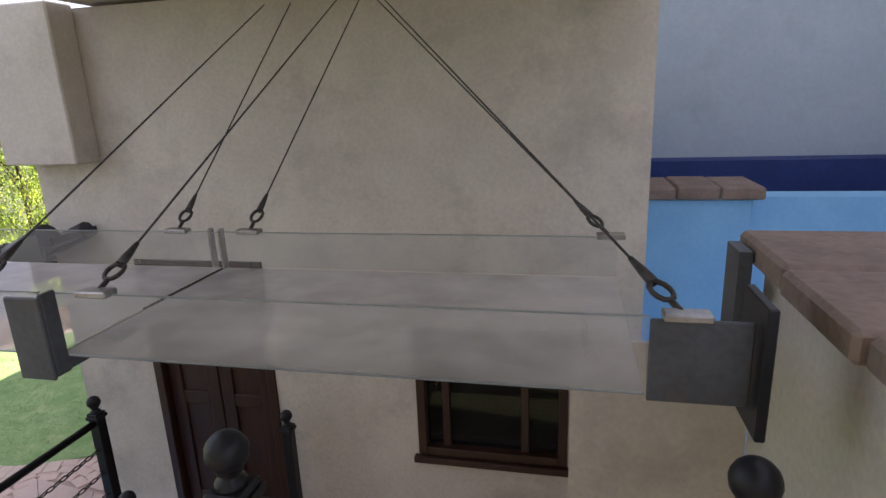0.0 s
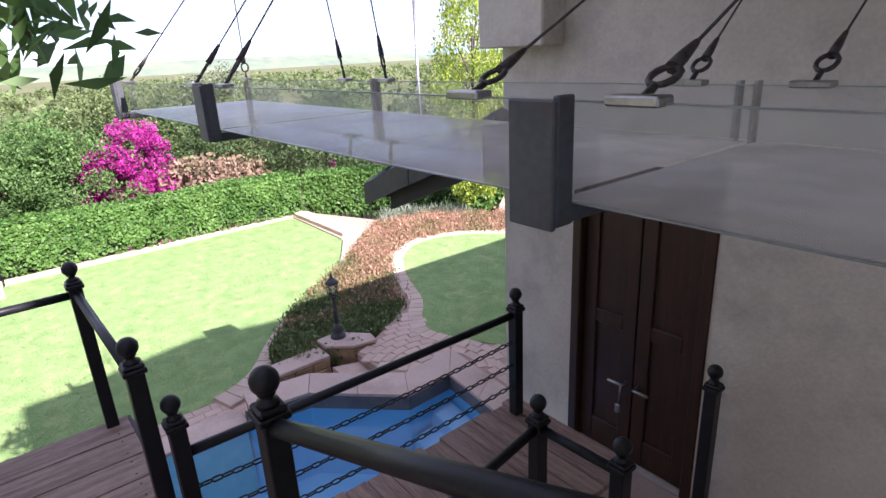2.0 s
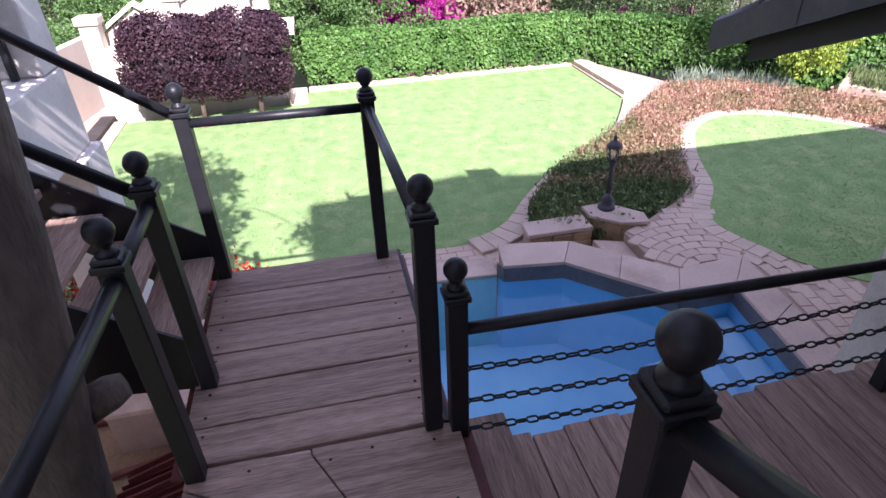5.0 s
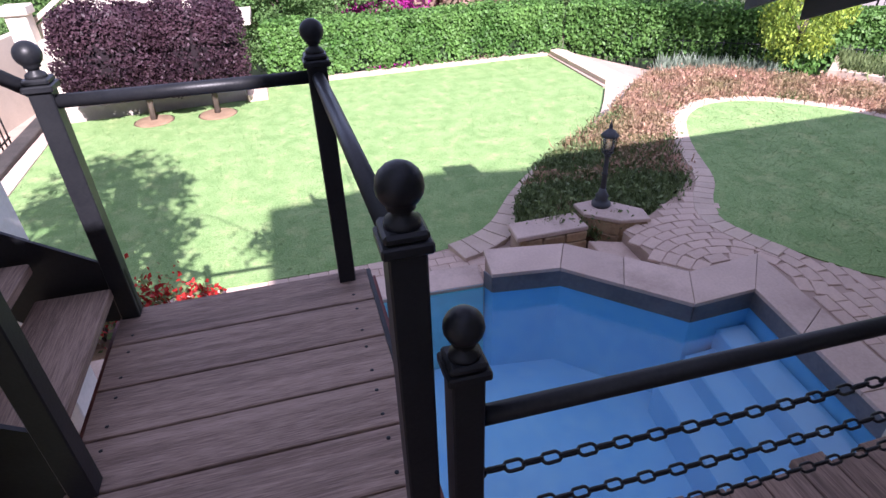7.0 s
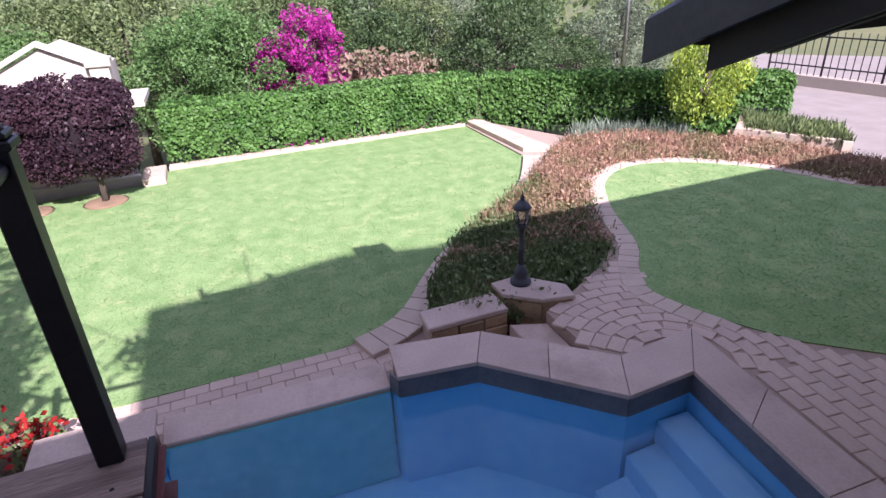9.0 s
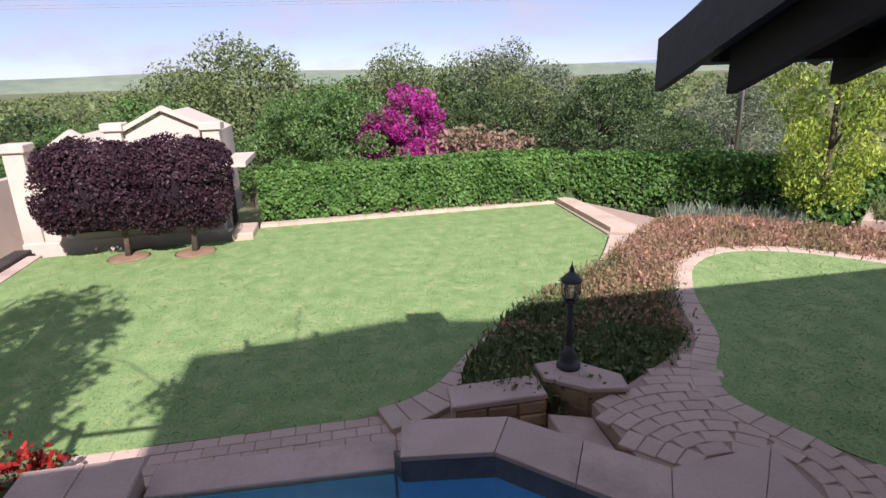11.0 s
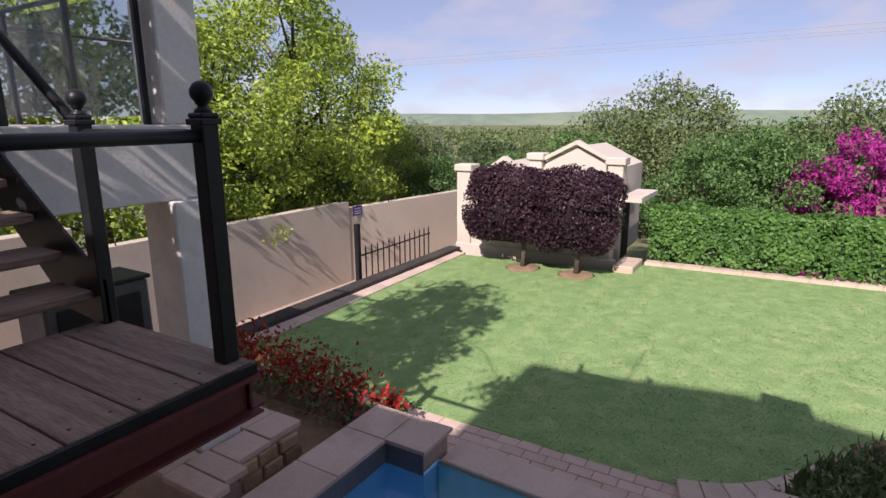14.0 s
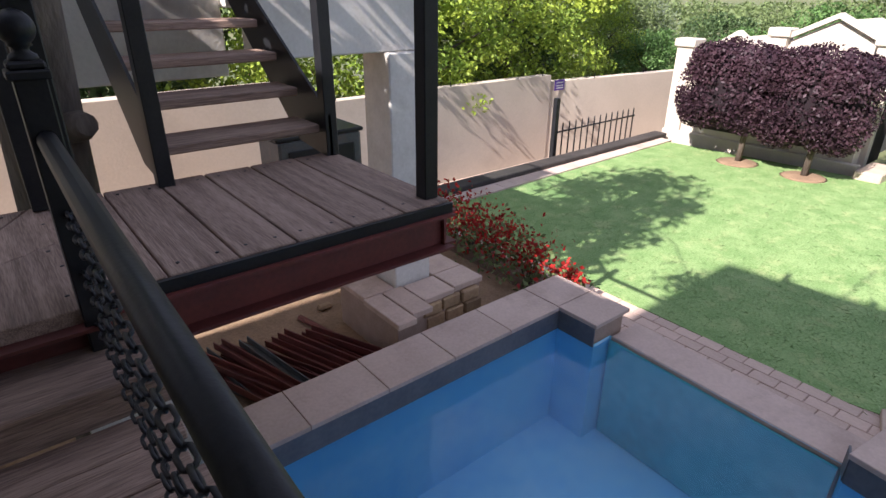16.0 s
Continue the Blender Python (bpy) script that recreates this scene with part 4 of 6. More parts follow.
for i in range(3):
    part("slab", box(0.72 + 0.29 * i, 4.95, 3.692, 1.005 + 0.29 * i, 5.5, 3.78 + 0.006 * (i % 2), 0.012), M["slab"], cap)
tagged(part("wall_blue", box(1.53, 5.2, 2.0, 3.19, 5.45, 3.67), M["blue"]), "light blue painted low wall", "wall", kind="structure")
tagged(part("wall_navy", box(0.70, 6.45, 2.0, 3.19, 6.75, 3.79), M["navy"]), "dark navy painted plinth", "wall", kind="structure")
tagged(part("wall_pale", box(0.70, 6.752, 2.0, 3.19, 7.0, 6.5), M["paleblue"]), "pale blue-grey plastered wall", "wall", kind="structure")
tagged(part("floor_court", box(0.71, 2.5, 2.5, 3.19, 7.0, 2.62), M["blue"]), "blue painted floor of the court", "floor", kind="structure")

# ---------------------------------------------------------------- glass canopy
GZ, GY0, GY1, GB = 4.04, 1.81, 2.57, 3.872
canopy = thing("glass_canopy", (0, 0, 0), "dusty glass trough canopy hung on wire ropes above the terrace door", "canopy")
for a, b in ((-4.42, -2.775), (-2.755, -1.03), (-1.01, 0.41)):
    floor_pane = part("glass_floor", sheet((a, GY0, GB), (b, GY0, GB), (b, GY1, GB), (a, GY1, GB)), M["glass"], canopy, "dusty horizontal glass sheet")
    front_pane = part("glass_fascia", sheet((a, GY0, GB + 0.004), (b, GY0, GB + 0.004), (b, GY0, GZ), (a, GY0, GZ)), M["sheetglass"], canopy, "upright glass front")
    back_pane = part("glass_back", sheet((a, GY1, GB + 0.004), (b, GY1, GB + 0.004), (b, GY1, GZ - 0.03), (a, GY1, GZ - 0.03)), M["sheetglass"], canopy, "upright glass back")
    for pane in (floor_pane, front_pane, back_pane):
        pane.visible_shadow = False
    for y, z in ((GY0, GZ), (GY1, GZ - 0.03), (GY0, GB)):
        part("glass_edge", box(a, y - 0.003, z - 0.0015, b, y + 0.003, z + 0.0015), M["glassedge"], canopy, "polished glass edge")
for x in (-4.42, -2.765, -1.02):
    frame_part = part("bracket", box(x - 0.05, GY0 - 0.062, GB - 0.04, x + 0.05, GY0 - 0.05, GZ + 0.006, 0.003), M["greysteel"], canopy, "grey steel end bracket")
    part("web", box(x + 0.036, GY0 - 0.05, GB - 0.036, x + 0.05, GY0 - 0.008, GZ + 0.012, 0.003), M["greysteel"], frame_part)
    part("beam", box(x - 0.025, GY0 - 0.05, GB - 0.045, x + 0.025, GY1 + 0.03, GB - 0.012, 0.003), M["greysteel"], canopy)
    for o in (-0.022, 0.022):
        part("rear_upright", box(x - 0.03 + o - 0.006, GY1 + 0.006, GB - 0.012, x - 0.03 + o + 0.006, GY1 + 0.03, GZ - 0.02), M["chrome"], canopy)
part("end_plate", box(0.605, GY0 - 0.05, GZ - 0.23, 0.625, GY0 + 0.10, GZ + 0.04, 0.003), M["steel"], canopy, "grey steel end plate on the parapet")
part("corner_plate", box(0.412, GY0 - 0.012, GB - 0.01, 0.60, GY0, GZ - 0.002, 0.003), M["greysteel"], canopy, "weathered grey steel corner plate")
part("gusset", prism([(0.30, 2.10), (0.31, 2.10), (0.31, 2.42), (0.30, 2.42)], GB - 0.16, GB - 0.03), M["greysteel"], canopy, "steel gusset below the glass")
part("wall_plate", box(0.70, 2.30, GZ - 0.35, 0.735, 2.42, GZ), M["greysteel"], canopy)


def stay(clamp, anchor):
    """A wire rope with shackle and clamp from the glass to the wall."""
    c, a = Vector(clamp), Vector(anchor)
    d = (a - c).normalized()
    s = thing("wire_rope_stay", clamp, "dark wire rope with shackle and clamp holding the glass canopy", "cable", "canopy stays")
    o = Matrix.Translation(-c)
    bm = box(-0.045, -0.022, -0.004, 0.045, 0.022, 0.012, 0.003)
    part("clamp_plate", bm, M["chrome"], s, "steel clamp plate")
    part("eye_bolt", tube([(0, 0, 0.0), d * 0.05], 0.007, 8), M["cable"], s)
    bm = bmesh.new()
    side = d.cross(Vector((0, 0, 1))).normalized()
    pts = [d * 0.085 + 0.022 * (math.cos(t) * d * 1.4 + math.sin(t) * side) for t in [2 * math.pi * k / 12 for k in range(13)]]
    part("shackle", tube(pts, 0.006, 6), M["cable"], s, "steel bow shackle")
    part("thimble", tube([d * 0.11, d * 0.15, d * 0.20], [0.012, 0.011, 0.006], 8), M["cable"], s)
    part("rope", tube([d * 0.12, a - c], 0.0034, 6), M["cable"], s)


AZ = 5.03
RZC = GZ - 0.03
for clamp, anchor in (((-0.863, GY0, GZ), (-1.06, WY, AZ)), ((-1.237, GY0, GZ), (-1.52, WY, AZ)), ((-1.20, GY1, RZC), (-1.35, WY, AZ)), ((-0.90, GY1, RZC), (-0.92, WY, AZ)),
                      ((0.48, GY0, GZ), (-0.80, WY, AZ)), ((0.39, GY1, RZC), (-0.84, WY, AZ)), ((-2.618, GY0, GZ), (-2.50, 2.46, 4.92)), ((-2.98, GY0, GZ), (-2.75, 2.46, 4.92)),
                      ((-2.666, GY1, RZC), (-2.70, 2.46, 4.92)), ((-3.044, GY1, RZC), (-3.10, 2.46, 4.92)), ((-4.214, GY0, GZ), (-3.7, 2.46, 4.92)), ((-4.385, GY1, RZC), (-4.1, 2.46, 4.92))):
    stay(clamp, anchor)

# ---------------------------------------------------------------- verandah roof with verge tiles
roof = thing("roof_verandah", (0, 0, 0), "dark tiled verandah roof with rounded verge tiles", "roof", kind="structure")
RX0, RZ0, RY0, SL = -4.70, 2.98, 3.62, 0.40


def slope_prism(x0, x1, y0, y1, up, down, bm=None):
    bm = bm or bmesh.new()
    pts = [(x0, RZ0 + (x0 - RX0) * SL - down), (x0, RZ0 + (x0 - RX0) * SL + up), (x1, RZ0 + (x1 - RX0) * SL + up), (x1, RZ0 + (x1 - RX0) * SL - down)]
    v = [bm.verts.new((a, y0, b)) for a, b in pts]
    w = [bm.verts.new((a, y1, b)) for a, b in pts]
    bm.faces.new(v), bm.faces.new(w[::-1])
    for i in range(4):
        bm.faces.new((v[i], w[i], w[(i + 1) % 4], v[(i + 1) % 4]))
    return bm


part("roof_plane", slope_prism(RX0, -3.0, RY0 + 0.06, 12, 0.02, 0.03), M["tile"], roof)
for i in range(5):
    x0 = RX0 - 0.02 + 0.33 * i
    part("verge_tile", slope_prism(x0, x0 + 0.37, RY0 - 0.015 - 0.004 * (i % 2), RY0 + 0.02, 0.075 + 0.012 * (i % 2), 0.11), M["tile"], roof)
    part("ridge_tile", tube([(x0, RY0 + 0.07, RZ0 + (x0 - RX0) * SL + 0.02), (x0 + 0.37, RY0 + 0.07, RZ0 + (x0 + 0.37 - RX0) * SL + 0.045)], 0.085, 12), M["tile"], roof)
for j in range(22):
    y = RY0 + 0.35 + 0.30 * j
    part("roll_tile", tube([(RX0 - 0.03, y, RZ0 + 0.01), (-3.0, y, RZ0 + 1.7 * SL + 0.01)], 0.06, 8), M["tile"], roof)
part("fascia", box(RX0 + 0.22, RY0 + 0.04, RZ0 - 0.02, RX0 + 0.26, 12, RZ0 + 0.09), M["beam"], roof)
part("barge_board", slope_prism(RX0 + 0.30, -3.4, RY0 + 0.05, RY0 + 0.09, -0.04, 0.24), M["beam"], roof)
for j in range(9):
    y = RY0 + 0.6 + 0.9 * j
    part("rafter", slope_prism(RX0 + 0.12, -3.4, y, y + 0.06, -0.035, 0.16), M["beam"], roof)

# ---------------------------------------------------------------- lantern, pedestal and garden steps
ped = thing("lantern_pedestal", (0, 0, 0), "low pedestal of rough yellow sandstone with a paved top", "pedestal")
PED = [(-7.04, 4.02), (-7.06, 4.32), (-6.71, 4.64), (-6.50, 4.60), (-6.56, 4.30), (-6.80, 4.02)]
cx, cy = sum(p[0] for p in PED) / 6, sum(p[1] for p in PED) / 6
part("core", prism([(cx + (x - cx) * 0.9, cy + (y - cy) * 0.9) for x, y in PED], 0.0, 0.41), M["joint"], ped)
part("top_slab", prism([(cx + (x - cx) * 1.06, cy + (y - cy) * 1.06) for x, y in PED], 0.412, 0.45, bevel=0.008), M["coping"], ped, "sandstone top slab")
for i in range(6):
    a, b = Vector(PED[i]), Vector(PED[(i + 1) % 6])
    z = 0.02
    row = 0
    while z < 0.40:
        h = (0.13, 0.10, 0.15)[row % 3]
        h = min(h, 0.408 - z)
        n = max(1, round((b - a).length / (0.2 if row % 2 else 0.26)))
        for k in range(n):
            p, q = a.lerp(b, k / n + 0.01), a.lerp(b, (k + 1) / n - 0.01)
            c = Vector((cx, cy))
            o = 1 + random.uniform(-0.015, 0.015)
            quad = [c + (p - c) * o, c + (q - c) * o, c + (q - c) * 0.88, c + (p - c) * 0.88]
            part("stone", prism([tuple(u) for u in quad], z + 0.004, z + h - 0.004, bevel=0.012), M["stone"], ped)
        z += h
        row += 1

lamp = thing("garden_lantern", (-6.93, 4.27, 0.45), "dark iron garden lantern on a turned post", "lamp post")
lamp.scale = (1.05, 1.05, 1.05)
part("base", lathe([(0.10, 0.0), (0.10, 0.03), (0.075, 0.045), (0.06, 0.09), (0.07, 0.11), (0.045, 0.15), (0.032, 0.2)], (0, 0, 0), 14), M["lampsteel"], lamp)
part("shaft", lathe([(0.030, 0.19), (0.026, 0.35), (0.034, 0.36), (0.026, 0.375), (0.022, 0.54), (0.036, 0.555), (0.022, 0.57)], (0, 0, 0), 12), M["lampsteel"], lamp)
lant = part("lantern", lathe([(0.022, 0.565), (0.055, 0.585), (0.06, 0.60), (0.04, 0.602)], (0, 0, 0), 6), M["lampsteel"], lamp)
part("pane", lathe([(0.045, 0.602), (0.062, 0.66), (0.066, 0.72), (0.060, 0.765)], (0, 0, 0), 12), M["lampglass"], lant, "frosted lantern glass")
for k in range(6):
    a = math.pi * k / 3
    part("bar", tube([(r * math.cos(a), r * math.sin(a), h) for r, h in ((0.05, 0.6), (0.07, 0.66), (0.074, 0.72), (0.066, 0.77))], 0.005, 5), M["lampsteel"], lant)
part("roof", lathe([(0.085, 0.762), (0.088, 0.775), (0.06, 0.81), (0.03, 0.835), (0.018, 0.85), (0.022, 0.865), (0.006, 0.90), (0.003, 0.93)], (0, 0, 0), 12), M["lampsteel"], lant)

gsteps = thing("garden_steps", (0, 0, 0), "sandstone steps from the terrace down to the lawn path", "stairs", kind="structure")
part("tread", prism([(-6.43, 4.28), (-5.60, 4.26), (-5.95, 3.94), (-6.56, 3.95)], -0.2, 0.26, bevel=0.01), M["paver"], gsteps)
part("tread", prism([(-6.56, 3.945), (-5.95, 3.935), (-6.2, 3.66), (-6.62, 3.66)], -0.2, 0.13, bevel=0.01), M["paver"], gsteps)
tagged(part("pavement", prism([(-7.4, 2.6), (-7.4, 4.8), (-6.2, 4.8), (-5.57, 4.43), (-6.4, 3.53), (-6.5, 2.72)], -0.5, -0.008), M["paver"]), "paved foot of the garden steps", "paving", kind="structure")
lowwall = thing("planter_wall", (0, 0, 0), "low stone planter wall with a flat sandstone top", "wall", kind="structure")
part("core", prism([(-6.66, 3.2), (-6.90, 3.2), (-6.92, 3.97), (-6.68, 3.97)], -0.2, 0.35), M["joint"], lowwall)
part("slab", prism([(-6.62, 3.16), (-6.94, 3.18), (-6.96, 3.97), (-6.63, 3.97)], 0.352, 0.40, bevel=0.01), M["coping"], lowwall)
for r in range(3):
    for k in range(3):
        part("stone", box(-6.665, 3.21 + 0.255 * k, 0.0 + 0.115 * r, -6.62 + random.uniform(-0.008, 0.008), 3.455 + 0.255 * k, 0.108 + 0.115 * r, 0.012), M["stone"], lowwall)

# ---------------------------------------------------------------- under the landing
tagged(part("soil", prism([(-2.0, 0.10), (-6.5, 0.10), (-6.6, -3.1), (-2.0, -3.1)], -0.6, 0.06), M["sand"]), "bare sandy soil under the stairs", "soil", kind="structure")
tagged(part("pavement", box(-6.6, -9, -1.2, 4, -3.1, -0.55), M["drive"]), "pinkish paved drive below the garden", "drive", kind="structure")
rs = random.Random(4)
for i in range(16):
    x, y = -3.30 - 0.075 * i + rs.uniform(-0.04, 0.04), -1.15 + 0.03 * i
    a = Vector((x, y, 0.10 + 0.05 * (i % 3)))
    b = a + Vector((-0.30 + rs.uniform(-0.2, 0.2), 1.0 + rs.uniform(-0.15, 0.1), rs.uniform(-0.01, 0.04)))
    bm = bmesh.new()
    d = (b - a).normalized()
    s = Vector((-d.y, d.x, 0))
    for o0, o1, z0, z1 in ((-0.04, 0.04, 0, 0.008), (-0.04, -0.032, 0, 0.06), (0.032, 0.04, 0, 0.06)):
        vs = [bm.verts.new(p + s * o + Vector((0, 0, z))) for p in (a, b) for o in (o0, o1) for z in (z0, z1)]
        for f in ((0, 1, 3, 2), (4, 6, 7, 5), (0, 4, 5, 1), (2, 3, 7, 6), (1, 5, 7, 3), (0, 2, 6, 4)):
            bm.faces.new([vs[j] for j in f])
    tagged(part("steel_offcut", bm, M["redsteel"] if i % 4 else M["greysteel"]), "rusty red steel channel offcut lying on the sand", "steel offcut", "steel offcuts")
tagged(part("steel_bar", tube([(-4.48, -1.18, 0.09), (-4.66, -0.35, 0.09)], 0.028, 6), M["redsteel"]), "rusty steel bar lying on sandy soil", "steel bar")
tagged(part("steel_bar", tube([(-5.10, -1.67, 0.09), (-5.12, -0.98, 0.09)], 0.028, 6), M["redsteel"]), "rusty steel bar lying on sandy soil", "steel bar")
tagged(part("rubble_stone", box(-4.83, -1.27, 0.06, -4.69, -1.18, 0.11, 0.02), M["stone"]), "small pale stone on sandy soil", "stone")
stonebox = thing("stone_plinth", (0, 0, 0), "low paved plinth with yellow sandstone side under the column", "plinth")
part("core", prism([(-5.80, -0.92), (-5.80, -0.20), (-5.14, -0.15), (-4.78, -0.02), (-4.78, -0.92)], -0.2, 0.445), M["joint"], stonebox)
for x0, x1, y0, y1 in ((-5.82, -5.48, -0.47, -0.17), (-5.475, -5.14, -0.47, -0.15), (-5.82, -5.48, -0.93, -0.475), (-5.075, -4.76, -0.93, -0.48), (-5.135, -4.93, -0.475, -0.02), (-4.925, -4.74, -0.475, 0.05)):
    part("paver", box(x0 + 0.004, y0 + 0.004, 0.447, x1 - 0.004, y1 - 0.004, 0.50 + rs.uniform(-0.003, 0.003), 0.006), M["paver"], stonebox)
for r in range(2):
    for k in range(3):
        part("stone", box(-5.79 + 0.215 * k + 0.04 * r, -0.20, 0.20 + 0.125 * r, -5.59 + 0.215 * k + 0.04 * r, -0.135 + rs.uniform(-0.01, 0.01), 0.315 + 0.125 * r, 0.014), M["stone"], stonebox)
tagged(part("pier", prism([(-2.68, 0.62), (-3.10, 0.62), (-3.10, 0.97), (-2.68, 0.97)], 0.1, LANDING - 0.22), M["plaster"]), "plastered pier carrying the stair landing", "pier", kind="structure")
pipe = thing("outlet_pipe", (-3.15, 0.97, 1.12), "cream plastic outlet pipe spilling water into the pool", "pipe")
bm = tube([(0.05, -0.06, 0.14), (-0.02, 0.02, 0.02), (-0.06, 0.12, -0.10)], 0.065, 14, caps=False)
part("tube", bm, M["pvc"], pipe)
part("collar", tube([(0.06, -0.07, 0.155), (0.035, -0.04, 0.115)], 0.075, 14), M["pvc"], pipe)
# dark plug painted as the shaded inside of the pipe
part("bore", tube([(-0.03, 0.05, -0.025), (-0.035, 0.06, -0.035)], 0.06, 12), M["dark"], pipe)
bm = bmesh.new()
for k in range(12):
    o = Vector((rs.uniform(-0.04, 0.04), rs.uniform(-0.02, 0.05), 0))
    tube([Vector((-3.21, 1.09, 1.01)) + o * 0.6, Vector((-3.23, 1.15, 0.85)) + o, Vector((-3.25, 1.20, 0.20)) + o * 1.5], [0.006, 0.008, 0.004], 5, bm)
tagged(part("water_spill", bm, M["splash"]), "thin stream of water falling from the pipe", "water")
tagged(part("garden_hose", tube(smooth_line([(-3.35, 0.05, 0.10), (-3.55, 0.0, 0.25), (-3.80, 0.02, 0.22), (-4.0, 0.10, 0.12)], 6), 0.013, 8), M["hose"]), "grey garden hose curving over sandy soil", "hose")

# trunk beside the stair and its crown above
tree = thing("tree", (-2.95, 0.02, -0.5), "pale-barked tree growing up beside the timber stair", "tree")
part("trunk", tube([(0.14, -0.50, 0), (0.11, -0.28, 1.5), (0.08, -0.12, 2.6), (0.05, 0.02, 3.5), (0.03, 0.12, 4.3), (0.05, 0.05, 5.1), (0.0, -0.2, 5.9)], [0.23, 0.20, 0.175, 0.165, 0.15, 0.11, 0.06], 16), M["palebark"], tree)
for a in range(7):
    th = a * 0.9
    part("limb", tube([(0.05, -0.1, 4.3 + 0.25 * a), (0.05 + 0.4 * math.cos(th), -0.4 + 0.5 * math.sin(th), 4.7 + 0.26 * a), (0.05 + 0.6 * math.cos(th), -0.75 + 1.0 * math.sin(th), 5.0 + 0.3 * a)], [0.06, 0.04, 0.015], 8), M["palebark"], tree)
part("knot", tube([(0.0, 0.0, 2.75), (-0.05, 0.12, 2.78), (-0.07, 0.17, 2.79)], [0.075, 0.07, 0.05], 10), M["palebark"], tree, "sawn branch stub")
rng = np.random.default_rng(11)
clumps = [((0.25 * math.sin(a * 1.7), -0.75 + 1.15 * math.cos(a * 2.1) * (0.55 + 0.45 * math.sin(a)), 4.55 + 0.235 * a), 0.62 + 0.16 * math.sin(a * 3.3)) for a in range(13)]
pts = np.concatenate([blob_points(c, (q, q, q * 0.62), 300, rng, 0.15) for c, q in clumps])
ob = card_ob("crown", pts, 0.17, M["leaf_green"], rng=rng, aspect=0.42)
ob.parent = tree
twig = thing("hanging_branch", (-3.0, 1.3, 4.22), "leafy twig of the tree hanging beside the stair", "branch")
part("stem", tube([(0.05, -1.2, 1.2), (-0.02, -0.6, 0.75), (0, -0.15, 0.22), (0, 0, 0)], 0.008, 5), M["bark"], twig)
pts = rng.normal(size=(110, 3)) * np.array([0.13, 0.18, 0.10]) + np.array([0.0, -0.05, 0.06])
ob = card_ob("leaf_cluster", pts, 0.17, M["leaf_green"], rng=rng, aspect=0.32, up=0.5)
ob.parent = twig

# ---------------------------------------------------------------- left side: kerb, drive, boundary wall, gate
kerb = thing("kerb_retaining", (0, 0, 0), "dark retaining kerb along the edge of the lawn", "kerb", kind="structure")
part("kerb_cap", prism([(-6.6, -3.1), (-13.9, -3.2), (-13.9, -3.48), (-6.6, -3.4)], -0.55, 0.10, bevel=0.015), M["darkkerb"], kerb)
slabs([(-6.6, -2.78), (-13.7, -2.95)], [(-6.6, -3.09), (-13.7, -3.19)], [26], kerb, "slab", M["coping"], -0.3, 0.025)
tagged(part("pavement", box(-22, -9, -1.2, -6.62, -3.4, -0.60), M["drive"]), "pinkish paved drive below the garden", "drive", kind="structure")
bwall = thing("wall_boundary", (0, 0, 0), "plain beige plastered boundary wall", "wall", kind="structure")
part("wall_piece", box(-12.3, -5.35, -0.6, -6.6, -5.12, 1.20), M["boundary"], bwall)
part("wall_piece", box(-6.595, -5.36, -0.6, 6, -5.11, 1.56, 0.01), M["boundary"], bwall)
part("wall_piece", prism([(-12.3, -5.15), (-12.3, -5.38), (-18.0, -4.55), (-18.0, -4.32)], -0.6, 1.05), M["boundary"], bwall)
part("wall_piece", box(-6.2, -6.6, -0.6, 6, -6.4, 0.9), M["boundary"], bwall)
gate = thing("gate", (0, 0, 0), "dark steel palisade gate beside the lawn", "gate")
for i in range(14):
    t = i / 13
    x, y = -11.2 - 2.6 * t, -3.95 - 0.05 * t
    part("bar", tube([(x, y, -0.5), (x, y, 0.48), (x, y, 0.53)], [0.016, 0.016, 0.003], 5), M["steel"], gate)
for z in (-0.2, 0.35):
    part("rail", tube([(-11.15, -3.95, z), (-13.85, -4.0, z)], 0.018, 5), M["steel"], gate)
part("gate_post", box(-11.2, -3.99, -0.6, -11.1, -3.9, 1.0, 0.005), M["steel"], gate)
wires = thing("electric_fence_bracket", (-12.1, -5.2, 1.2), "thin dark fence bracket on the boundary wall", "fence bracket", "fence brackets")
part("bracket_bar", tube([(0, 0, -0.3), (0.02, 0.03, 0.02), (0.1, 0.1, 0.25)], 0.012, 5), M["steel"], wires)
for x in (-9.6, -7.2, -13.6, -15.5):
    copy_thing(wires, pose(x, -5.2 + (0.2 if x < -13 else 0), 1.2 - (0.12 if x < -13 else 0)))
sg = thing("warning_sign", (-12.55, -5.12, 0.98), "small purple warning sign on the boundary wall", "sign")
part("plate", box(-0.16, 0.03, -0.11, 0.16, 0.04, 0.11, 0.004), M["sign"], sg)
for z in (0.05, -0.01, -0.06):
    part("mark", box(-0.11, 0.041, z - 0.012, 0.11, 0.044, z + 0.012), M["signtext"], sg)
chest = thing("dark_cabinet", (-5.65, -3.0, 0.06), "dark grey metal cabinet standing below the balcony", "cabinet")
chest.scale = (1.5, 0.8, 1.18)
part("body", box(-0.35, -0.4, 0, 0.35, 0.3, 1.05, 0.02), M["greysteel"], chest)
part("lid", box(-0.37, -0.42, 1.05, 0.37, 0.32, 1.09, 0.01), M["steel"], chest)
part("front_panel", box(-0.28, 0.302, 0.08, 0.28, 0.315, 0.95, 0.01), M["steel"], chest)

